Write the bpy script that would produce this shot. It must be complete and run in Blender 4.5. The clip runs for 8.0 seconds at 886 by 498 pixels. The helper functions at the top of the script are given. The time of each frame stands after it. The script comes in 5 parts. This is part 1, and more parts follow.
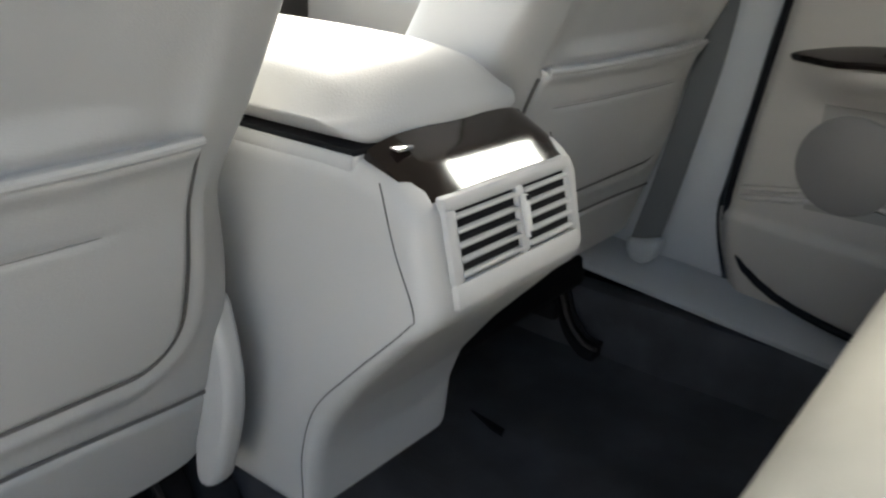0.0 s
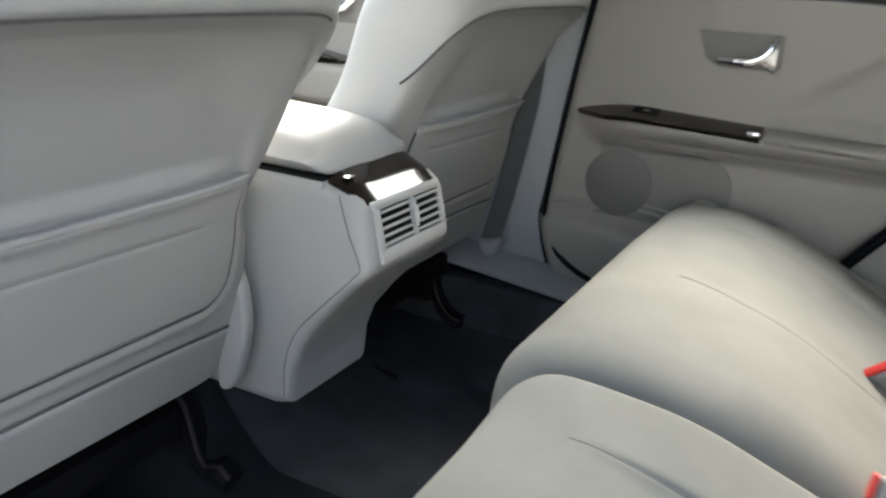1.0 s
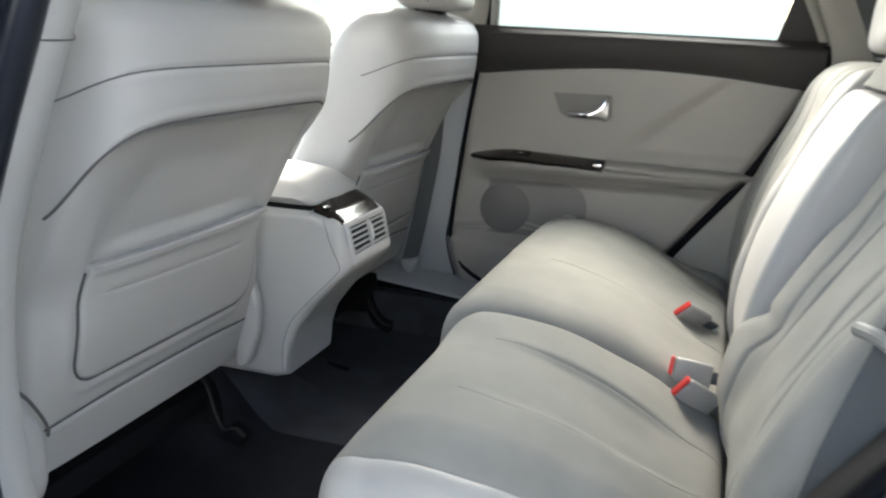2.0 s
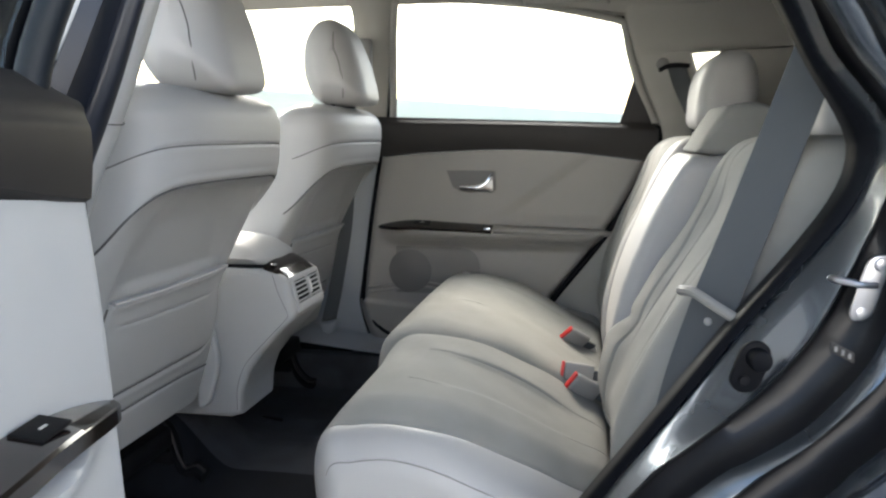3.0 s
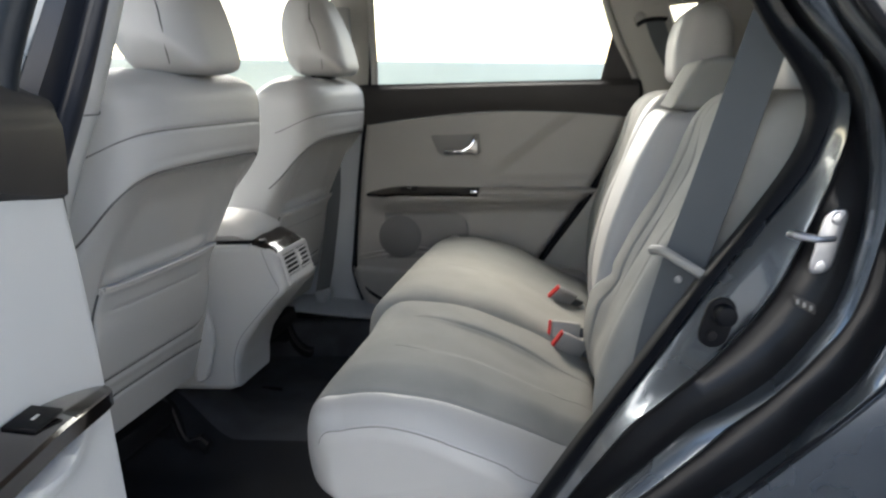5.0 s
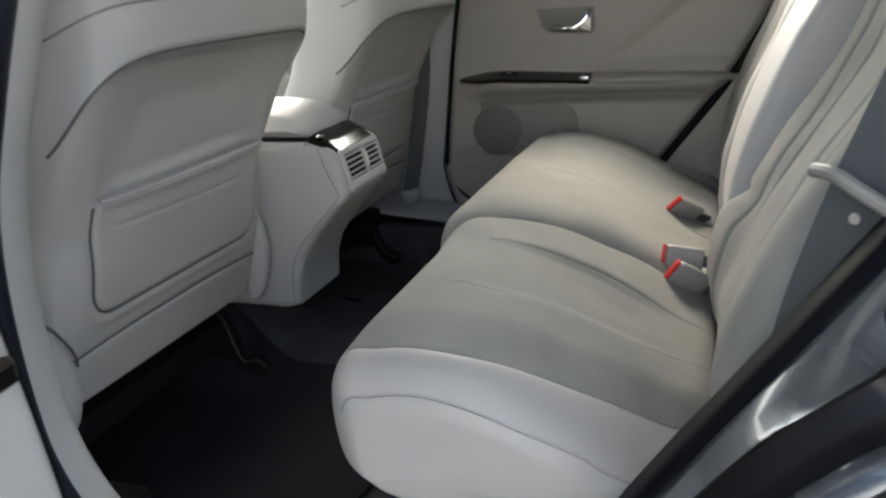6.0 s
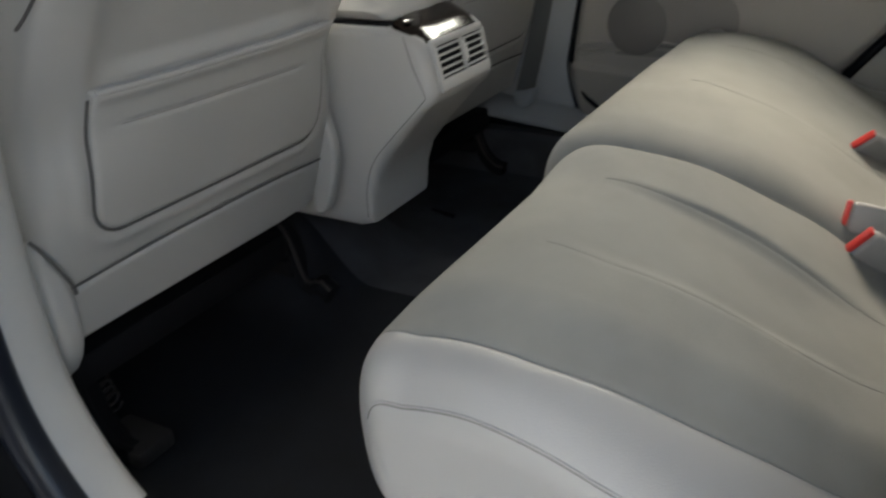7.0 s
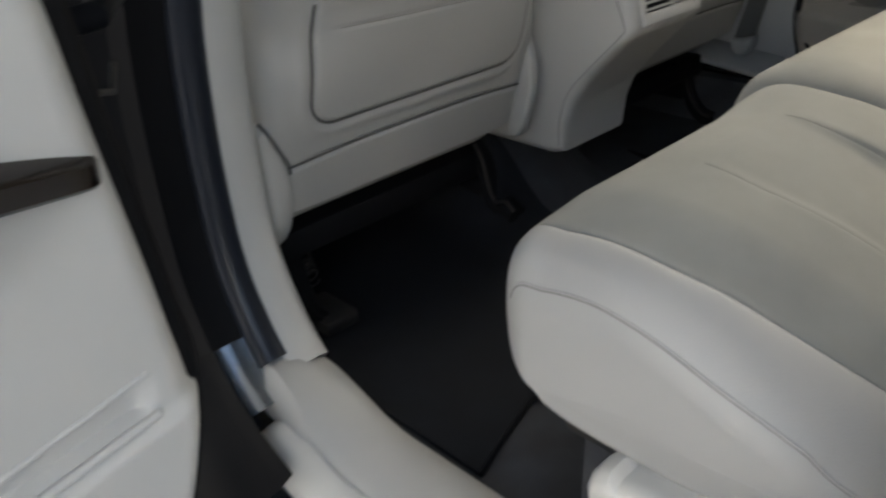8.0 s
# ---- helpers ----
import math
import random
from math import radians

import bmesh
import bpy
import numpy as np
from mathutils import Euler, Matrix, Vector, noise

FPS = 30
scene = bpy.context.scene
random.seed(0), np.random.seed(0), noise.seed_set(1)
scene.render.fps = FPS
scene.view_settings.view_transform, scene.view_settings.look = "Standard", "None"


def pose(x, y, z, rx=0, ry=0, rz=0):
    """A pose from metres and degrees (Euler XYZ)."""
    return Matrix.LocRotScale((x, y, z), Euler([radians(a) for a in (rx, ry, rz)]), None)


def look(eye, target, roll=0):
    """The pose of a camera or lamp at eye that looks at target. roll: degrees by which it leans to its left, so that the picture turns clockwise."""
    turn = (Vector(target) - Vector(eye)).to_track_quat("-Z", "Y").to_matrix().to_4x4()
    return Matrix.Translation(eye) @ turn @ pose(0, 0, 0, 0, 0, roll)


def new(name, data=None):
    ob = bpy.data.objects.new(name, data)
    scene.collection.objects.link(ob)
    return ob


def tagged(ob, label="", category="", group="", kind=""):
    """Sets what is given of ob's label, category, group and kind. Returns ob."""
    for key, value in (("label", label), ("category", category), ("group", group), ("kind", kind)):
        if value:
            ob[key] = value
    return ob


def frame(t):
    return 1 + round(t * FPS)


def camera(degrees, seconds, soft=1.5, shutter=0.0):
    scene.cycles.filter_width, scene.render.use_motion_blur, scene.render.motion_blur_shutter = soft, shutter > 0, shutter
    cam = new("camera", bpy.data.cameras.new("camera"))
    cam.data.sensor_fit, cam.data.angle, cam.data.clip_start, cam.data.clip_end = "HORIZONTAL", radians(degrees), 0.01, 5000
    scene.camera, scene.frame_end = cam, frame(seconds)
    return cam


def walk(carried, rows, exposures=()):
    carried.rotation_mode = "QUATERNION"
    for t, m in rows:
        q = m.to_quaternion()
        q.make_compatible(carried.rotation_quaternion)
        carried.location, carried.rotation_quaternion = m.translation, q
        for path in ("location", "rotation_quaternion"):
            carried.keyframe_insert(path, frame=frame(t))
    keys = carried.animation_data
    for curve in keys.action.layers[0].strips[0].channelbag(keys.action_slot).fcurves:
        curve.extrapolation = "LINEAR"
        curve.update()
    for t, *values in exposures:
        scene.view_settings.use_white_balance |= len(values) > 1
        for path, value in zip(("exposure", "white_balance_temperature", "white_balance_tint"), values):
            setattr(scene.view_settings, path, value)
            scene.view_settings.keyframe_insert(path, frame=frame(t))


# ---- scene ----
cam = camera(57.3, 8.0, soft=2.2, shutter=0.4)
PATH = [
    (0, (0.305, -0.499, 1.046), (-0.818, 0.985, 0.313), 2.7),
    (0.5, (0.415, -0.681, 1.089), (-0.596, 0.9, 0.398), 3.3),
    (1, (0.512, -0.914, 1.157), (-0.345, 0.773, 0.509), 3.7),
    (1.5, (0.599, -1.157, 1.226), (-0.143, 0.599, 0.621), 2.9),
    (2.8, (0.629, -1.714, 1.192), (0.236, 0.221, 0.878), 0.6),
    (3, (0.623, -1.764, 1.186), (0.281, 0.187, 0.912), 0.3),
    (3.5, (0.616, -1.847, 1.18), (0.363, 0.128, 0.987), -0.6),
    (4, (0.615, -1.901, 1.181), (0.422, 0.085, 1.038), -1.4),
    (4.2, (0.621, -1.909, 1.189), (0.432, 0.075, 1.023), -1.5),
    (5.3, (0.664, -1.698, 1.207), (0.239, 0.201, 0.745), -3.0),
    (5.5, (0.665, -1.637, 1.204), (0.184, 0.235, 0.688), -3.2),
    (6, (0.67, -1.452, 1.171), (0.032, 0.336, 0.542), -3.8),
    (6.5, (0.596, -1.278, 1.148), (-0.116, 0.429, 0.388), -2.6),
    (7, (0.595, -1.16, 1.123), (-0.282, 0.414, 0.256), -2.2),
    (7.5, (0.636, -1.150, 1.105), (-0.432, 0.258, 0.167), -2.1),
    (8, (0.685, -1.208, 1.111), (-0.571, 0.021, 0.156), -2.5),
]
EXPOSURE = [(0, 0.32, 6700, 6), (0.5, 0.26, 6550, 6), (1.0, 0.12, 6450, 6), (1.5, 0.15, 6450, 6), (3.0, -0.20, 6400, 8), (4.2, -0.53, 6350, 8), (5.5, -0.40, 6550, 8), (6.5, -0.58, 6780, 7), (7.5, -0.62, 7050, 6), (8, -0.56, 7100, 7)]
walk(cam, [(t, look(eye, target, roll)) for t, eye, target, roll in PATH], EXPOSURE)
SKY, SUN = 1.1, 24.0

# ---------------------------------------------------------------- world and light
world = bpy.data.worlds.new("world")
scene.world = world
world.use_nodes = True
wn = world.node_tree.nodes
sky = wn.new("ShaderNodeTexSky")
sky.sky_type = "NISHITA"
sky.sun_disc = False
sky.sun_elevation = radians(42)
sky.sun_rotation = radians(341)
sky.air_density, sky.dust_density, sky.ozone_density = 1.0, 5.0, 0.6
wn["Background"].inputs[1].default_value = SKY
world.node_tree.links.new(sky.outputs[0], wn["Background"].inputs[0])
sun = new("sun", bpy.data.lights.new("sun", "SUN"))
sun.data.energy, sun.data.angle, sun.data.color = SUN, radians(60), (1.0, 0.98, 0.95)
sun.matrix_world = look((-1.5, 5.2, 5.75), (0.3, 0, 0.8))

# ---------------------------------------------------------------- materials


def material(name, color, rough=0.6, metal=0.0, grain=0.0, grain_scale=900, mottle=0.06, mottle_scale=6, spec=0.5, coat=0.0, stretch=None):
    """A surface with colour mottling at a large scale, grain relief at a fine one and uneven gloss."""
    m = bpy.data.materials.new(name)
    m.use_nodes = True
    n, l = m.node_tree.nodes, m.node_tree.links
    b = n["Principled BSDF"]
    b.inputs["Metallic"].default_value = metal
    b.inputs["Specular IOR Level"].default_value = spec
    b.inputs["Coat Weight"].default_value = coat
    b.inputs["Coat Roughness"].default_value = 0.06
    at = n.new("ShaderNodeTexCoord")
    big = n.new("ShaderNodeTexNoise")
    big.inputs["Scale"].default_value, big.inputs["Detail"].default_value = mottle_scale, 5
    l.new(at.outputs["Object"], big.inputs["Vector"])
    ramp = n.new("ShaderNodeMapRange")
    ramp.inputs["From Min"].default_value, ramp.inputs["From Max"].default_value = 0.3, 0.7
    ramp.inputs["To Min"].default_value, ramp.inputs["To Max"].default_value = 1 - mottle, 1 + mottle
    l.new(big.outputs["Fac"], ramp.inputs["Value"])
    mix = n.new("ShaderNodeMix")
    mix.data_type, mix.blend_type = "RGBA", "MULTIPLY"
    mix.inputs["Factor"].default_value = 1
    mix.inputs["A"].default_value = (*color, 1)
    l.new(ramp.outputs["Result"], mix.inputs["B"])
    l.new(mix.outputs["Result"], b.inputs["Base Color"])
    gloss = n.new("ShaderNodeMapRange")
    gloss.inputs["From Min"].default_value, gloss.inputs["From Max"].default_value = 0.3, 0.7
    gloss.inputs["To Min"].default_value, gloss.inputs["To Max"].default_value = rough * 0.88, min(1, rough * 1.12)
    l.new(big.outputs["Fac"], gloss.inputs["Value"])
    l.new(gloss.outputs["Result"], b.inputs["Roughness"])
    if grain:
        fine = n.new("ShaderNodeTexNoise")
        fine.inputs["Scale"].default_value, fine.inputs["Detail"].default_value = grain_scale, 2
        if stretch:
            mp = n.new("ShaderNodeMapping")
            mp.inputs["Scale"].default_value = stretch
            l.new(at.outputs["Object"], mp.inputs["Vector"])
            l.new(mp.outputs["Vector"], fine.inputs["Vector"])
        else:
            l.new(at.outputs["Object"], fine.inputs["Vector"])
        bump = n.new("ShaderNodeBump")
        bump.inputs["Strength"].default_value, bump.inputs["Distance"].default_value = grain, 0.001
        l.new(fine.outputs["Fac"], bump.inputs["Height"])
        l.new(bump.outputs["Normal"], b.inputs["Normal"])
    return m


VINYL = material("grey_vinyl", (0.36, 0.356, 0.342), 0.52, grain=0.25, grain_scale=700, mottle=0.03)
LIDSKIN = material("pale_grey_vinyl", (0.39, 0.388, 0.375), 0.55, spec=0.35, grain=0.3, grain_scale=600, mottle=0.03)
FABRIC = material("grey_seat_fabric", (0.245, 0.242, 0.224), 0.9, grain=0.45, grain_scale=1100, mottle=0.09, mottle_scale=11, spec=0.25)
TRIM = material("grey_moulded_plastic", (0.38, 0.378, 0.365), 0.5, grain=0.3, grain_scale=1200, mottle=0.025)
# Lighter copy of the door plastic: daylight put into the colour
LITTRIM = material("pale_grey_door_plastic", (0.47, 0.47, 0.46), 0.45, grain=0.35, grain_scale=1200, mottle=0.03)
# Darker copy of that plastic: the far side's shade put into the colour
SHADETRIM = material("warm_grey_door_plastic", (0.275, 0.262, 0.242), 0.5, grain=0.35, grain_scale=1200, mottle=0.03)
# Far side's copy of the trim: shade and blue daylight put into the colour
COOLSHADE = material("cool_grey_pillar_plastic", (0.265, 0.28, 0.292), 0.5, grain=0.3, grain_scale=1200, mottle=0.025)
MESH = material("perforated_grey_mesh", (0.125, 0.122, 0.117), 0.6, grain=0.9, grain_scale=500, mottle=0.05)
GRILLE = material("mid_grey_plastic", (0.18, 0.174, 0.165), 0.55, grain=0.5, grain_scale=900, mottle=0.05)
LINING = material("grey_headlining_felt", (0.30, 0.29, 0.265), 0.95, grain=0.6, grain_scale=900, mottle=0.05, spec=0.15)
MAT = material("black_mat_pile", (0.0105, 0.0115, 0.014), 0.95, grain=1.0, grain_scale=700, mottle=0.3, mottle_scale=20, spec=0.15)
CARPET = material("charcoal_carpet", (0.040, 0.042, 0.048), 0.9, grain=1.0, grain_scale=800, mottle=0.35, mottle_scale=14, spec=0.3)
BLACK = material("black_plastic", (0.007, 0.007, 0.008), 0.6, grain=0.3, mottle=0.1, spec=0.10)
DARK = material("charcoal_soft_plastic", (0.022, 0.020, 0.019), 0.55, grain=0.3, mottle=0.08, spec=0.3)
RUBBER = material("black_rubber", (0.005, 0.0055, 0.007), 0.5, mottle=0.1, spec=0.06)
NAVYSEAL = material("navy_door_seal", (0.011, 0.014, 0.022), 0.35, mottle=0.06, spec=0.4)
# Darkened copy of the slate paint: less mirrored sky, put into the colour
FRAMESHADE = material("satin_dark_slate_trim", (0.011, 0.014, 0.018), 0.42, mottle=0.06, spec=0.18)
GLOSS = material("dark_glossy_wood_look", (0.012, 0.008, 0.0065), 0.13, mottle=0.3, mottle_scale=18, coat=0.25, spec=0.35)
CHROME = material("chrome", (0.75, 0.75, 0.76), 0.12, metal=1, mottle=0.03)
STEEL = material("worn_steel", (0.44, 0.44, 0.45), 0.34, metal=1, mottle=0.1, mottle_scale=30)
# Near-black for the jamb channels, standing in for shade on their paint
CHANNELSHADE = material("black_seam_sealer", (0.008, 0.008, 0.009), 0.35, mottle=0.1, spec=0.3)
PAINT = material("dark_slate_metallic_paint", (0.118, 0.135, 0.156), 0.26, metal=0.85, mottle=0.05, mottle_scale=3, coat=0.8, spec=0.3)
BELT = material("grey_belt_webbing", (0.062, 0.068, 0.071), 0.75, grain=0.6, grain_scale=1, mottle=0.03, stretch=(90, 90, 1400))
# Solid grey body colour stands in for sky mirrored by the near quarter glass
TINT = material("dusty_tinted_glass", (0.075, 0.078, 0.082), 0.16, mottle=0.12, mottle_scale=3, coat=0.35, spec=0.4)
BUCKLE = material("warm_grey_buckle_plastic", (0.27, 0.262, 0.25), 0.5, mottle=0.04)
GUIDE = material("beige_plastic", (0.22, 0.212, 0.195), 0.5, mottle=0.04)
RED = material("red_buckle_button", (0.62, 0.03, 0.025), 0.4, mottle=0.04)
SEAM = material("dark_grey_thread", (0.085, 0.083, 0.08), 0.9, mottle=0.08)
STITCH = material("grey_stitching", (0.17, 0.166, 0.16), 0.9, mottle=0.08)
PALE = material("pale_grey_plastic", (0.55, 0.54, 0.51), 0.4, mottle=0.03)
CONCRETE = material("grey_concrete", (0.20, 0.20, 0.20), 0.85, grain=0.6, grain_scale=60, mottle=0.12, mottle_scale=2)
WHITEWALL = material("white_painted_wall", (0.8, 0.8, 0.79), 0.8, grain=0.4, grain_scale=40, mottle=0.03, mottle_scale=2)
GREYBLUE = material("blue_grey_painted_wall", (0.10, 0.125, 0.15), 0.7, grain=0.4, grain_scale=40, mottle=0.08, mottle_scale=2)
GREENWALL = material("pale_green_painted_wall", (0.60, 0.61, 0.50), 0.8, grain=0.4, grain_scale=40, mottle=0.05, mottle_scale=2)


def glass(name, tint):
    m = bpy.data.materials.new(name)
    m.use_nodes = True
    n, l = m.node_tree.nodes, m.node_tree.links
    n.remove(n["Principled BSDF"])
    clear, shine, mix, fres = n.new("ShaderNodeBsdfTransparent"), n.new("ShaderNodeBsdfGlossy"), n.new("ShaderNodeMixShader"), n.new("ShaderNodeLayerWeight")
    clear.inputs[0].default_value = (*tint, 1)
    shine.inputs["Roughness"].default_value = 0.02
    curve_up, gloss = n.new("ShaderNodeMath"), n.new("ShaderNodeMath")
    fres.inputs["Blend"].default_value = 0.5
    curve_up.operation, curve_up.inputs[1].default_value = "POWER", 5.0
    gloss.operation, gloss.inputs[1].default_value, gloss.inputs[2].default_value = "MULTIPLY_ADD", 0.96, 0.04
    l.new(fres.outputs["Facing"], curve_up.inputs[0])
    l.new(curve_up.outputs[0], gloss.inputs[0])
    l.new(gloss.outputs[0], mix.inputs[0])
    l.new(clear.outputs[0], mix.inputs[1])
    l.new(shine.outputs[0], mix.inputs[2])
    l.new(mix.outputs[0], n["Material Output"].inputs[0])
    return m


GLASS = glass("window_glass", (0.95, 0.97, 0.95))

# ---------------------------------------------------------------- builders


def thing(name, label, category, at=(0, 0, 0), group="", kind=""):
    ob = new(name)
    ob.location = at
    return tagged(ob, label, category, group, kind)


def part(name, geo, mat, parent=None, label="", angle=35, faces_mat=None):
    """One mesh object from (verts, faces) or a bmesh, in world coordinates, under its thing."""
    me = bpy.data.meshes.new(name)
    if isinstance(geo, bmesh.types.BMesh):
        geo.to_mesh(me)
        geo.free()
    else:
        me.from_pydata([tuple(map(float, v)) for v in geo[0]], [], [tuple(map(int, f)) for f in geo[1]])
        bm = bmesh.new()
        bm.from_mesh(me)
        bmesh.ops.recalc_face_normals(bm, faces=bm.faces)
        bm.to_mesh(me)
        bm.free()
    for mt in mat if isinstance(mat, (list, tuple)) else [mat]:
        me.materials.append(mt)
    me.polygons.foreach_set("use_smooth", [True] * len(me.polygons))
    me.set_sharp_from_angle(angle=radians(angle))
    if faces_mat:
        for p in me.polygons:
            p.material_index = faces_mat(p.center)
    ob = new(name, me)
    if parent:
        ob.parent = parent
        ob.matrix_parent_inverse = Matrix.Translation(parent.location).inverted()
    if label:
        ob["label"] = label
    return ob


def smooth(a, b, x):
    t = np.clip((np.asarray(x, float) - a) / (b - a), 0, 1)
    return t * t * (3 - 2 * t)


def knots(pairs):
    """A smooth function through (position, value) pairs."""
    px, py = np.array(pairs, float).T
    slope = np.gradient(py, px)

    def f(x):
        x = np.clip(np.asarray(x, float), px[0], px[-1])
        i = np.clip(np.searchsorted(px, x) - 1, 0, len(px) - 2)
        h = px[i + 1] - px[i]
        t = (x - px[i]) / h
        return (2 * t**3 - 3 * t**2 + 1) * py[i] + (t**3 - 2 * t**2 + t) * h * slope[i] + (3 * t**2 - 2 * t**3) * py[i + 1] + (t**3 - t**2) * h * slope[i + 1]

    return f


def spline(pts, n, closed=False):
    """n points evenly along a Catmull-Rom curve through pts (any dimension)."""
    p = np.array(pts, float)
    ext = np.vstack([p[-1:], p, p[:2]]) if closed else np.vstack([2 * p[:1] - p[1:2], p, 2 * p[-1:] - p[-2:-1]])
    out = []
    for i in range(len(ext) - 3):
        a, b, c, d = ext[i : i + 4]
        for t in np.linspace(0, 1, 24, endpoint=False):
            out.append(0.5 * (2 * b + (c - a) * t + (2 * a - 5 * b + 4 * c - d) * t * t + (3 * b - a - 3 * c + d) * t**3))
    out.append(ext[-2])
    out = np.array(out)
    s = np.r_[0, np.cumsum(np.linalg.norm(np.diff(out, axis=0), axis=1))]
    w = np.linspace(0, s[-1], n + 1)[:-1] if closed else np.linspace(0, s[-1], n)
    return np.stack([np.interp(w, s, c) for c in out.T], 1)


def polyline(pts, n, closed=False):
    p = np.array(pts, float)
    if closed:
        p = np.vstack([p, p[:1]])
    s = np.r_[0, np.cumsum(np.linalg.norm(np.diff(p, axis=0), axis=1))]
    w = np.linspace(0, s[-1], n + 1)[:-1] if closed else np.linspace(0, s[-1], n)
    return np.stack([np.interp(w, s, c) for c in p.T], 1)


def rings(R, ring_closed=True, caps=True):
    """A skin over an array of rings (count, points, 3)."""
    R = np.asarray(R, float)
    m, n = R.shape[:2]
    faces = []
    for i in range(m - 1):
        for j in range(n if ring_closed else n - 1):
            k = (j + 1) % n
            faces.append((i * n + j, i * n + k, (i + 1) * n + k, (i + 1) * n + j))
    if caps and ring_closed:
        faces.append(tuple(range(n))[::-1])
        faces.append(tuple((m - 1) * n + j for j in range(n)))
    return R.reshape(-1, 3), faces


def pillow(profile, y0, y1, r, ny=60, nr=96, power=2.0, sharp=False, warp=None, taper=None, r1=None, rows=(), shape=rings):
    """A padded solid: a closed side profile (x, z) carried across from y0 to y1, its ends rounded over r."""
    base = polyline(profile, nr, True) if sharp else spline(profile, nr, True)
    lo, hi = base.min(0), base.max(0)
    inner = min(hi - lo) * 0.5
    core = np.stack([np.clip(base[:, 0], lo[0] + inner, hi[0] - inner), np.clip(base[:, 1], lo[1] + inner, hi[1] - inner)], 1)
    r1 = r1 or r
    ends = 1 - np.cos(np.linspace(0, math.pi / 2, 12))
    ys = np.unique(np.r_[y0 + r * ends, np.linspace(y0 + r, y1 - r1, ny), y1 - r1 * ends, list(rows)])
    out = []
    for y in ys:
        e = r if y - y0 < y1 - y else r1
        d = min(y - y0, y1 - y, e)
        inset = e - (max(e**power - (e - d) ** power, 0)) ** (1 / power)
        way = core - base
        far = np.linalg.norm(way, axis=1, keepdims=True)
        p = base + way / np.maximum(far, 1e-6) * np.minimum(inset, far * 0.98)
        q = np.stack([p[:, 0], np.full(nr, y), p[:, 1]], 1)
        out.append(q)
    out = np.array(out)
    if taper:
        mid = (y0 + y1) / 2
        out[..., 1] = mid + (out[..., 1] - mid) * taper(out[..., 0], out[..., 2])
    if warp:
        out = warp(out)
    return shape(out)


def tube(pts, r, n=8, closed=False):
    """A round cord along points."""
    p = np.array(pts, float)
    d = np.gradient(p, axis=0)
    d /= np.linalg.norm(d, axis=1, keepdims=True) + 1e-12
    side = np.cross(d, (0.31, 0.17, 0.93))
    side /= np.linalg.norm(side, axis=1, keepdims=True)
    up = np.cross(side, d)
    a = np.linspace(0, 2 * math.pi, n, endpoint=False)
    R = p[:, None] + r * (np.cos(a)[None, :, None] * side[:, None] + np.sin(a)[None, :, None] * up[:, None])
    return rings(R)


def box(c, s, bevel=0.004, seg=2, turn=None):
    bm = bmesh.new()
    bmesh.ops.create_cube(bm, size=1)
    bmesh.ops.scale(bm, vec=s, verts=bm.verts)
    if bevel:
        bmesh.ops.bevel(bm, geom=bm.edges[:], offset=min(bevel, min(s) * 0.45), segments=seg, affect="EDGES", profile=0.5)
    bm.transform(Matrix.Translation(c) @ (turn or Matrix()))
    return bm


def prism(poly, to3, depth, bevel=0.003, seg=2):
    """A polygon (u, v) given thickness: to3(u, v, w) lays it into the world, w from 0 to depth."""
    bm = bmesh.new()
    a = [bm.verts.new(to3(u, v, 0)) for u, v in poly]
    b = [bm.verts.new(to3(u, v, depth)) for u, v in poly]
    bm.faces.new(a)
    bm.faces.new(b[::-1])
    for i in range(len(a)):
        j = (i + 1) % len(a)
        bm.faces.new((a[i], b[i], b[j], a[j]))
    bmesh.ops.recalc_face_normals(bm, faces=bm.faces)
    if bevel:
        rim = [e for e in bm.edges if all(len(f.verts) == 4 for f in e.link_faces) is False]
        bmesh.ops.bevel(bm, geom=rim, offset=bevel, segments=seg, affect="EDGES", profile=0.5)
    return bm


def rounded(x0, z0, x1, z1, r, n=5):
    """A rounded rectangle."""
    out = []
    for cx, cz, a in ((x1 - r, z1 - r, 0), (x0 + r, z1 - r, 90), (x0 + r, z0 + r, 180), (x1 - r, z0 + r, 270)):
        for k in range(n + 1):
            t = radians(a + 90 * k / n)
            out.append((cx + r * math.cos(t), cz + r * math.sin(t)))
    return out


def disc(centre, axis, r, depth, n=28, bevel=0.002):
    bm = bmesh.new()
    bmesh.ops.create_cone(bm, cap_ends=True, segments=n, radius1=r, radius2=r, depth=depth)
    if bevel:
        bmesh.ops.bevel(bm, geom=[e for e in bm.edges if e.is_boundary or any(len(f.verts) > 4 for f in e.link_faces)], offset=bevel, segments=2, affect="EDGES", profile=0.5)
    bm.transform(Matrix.Translation(centre) @ Vector(axis).to_track_quat("Z", "Y").to_matrix().to_4x4())
    return bm


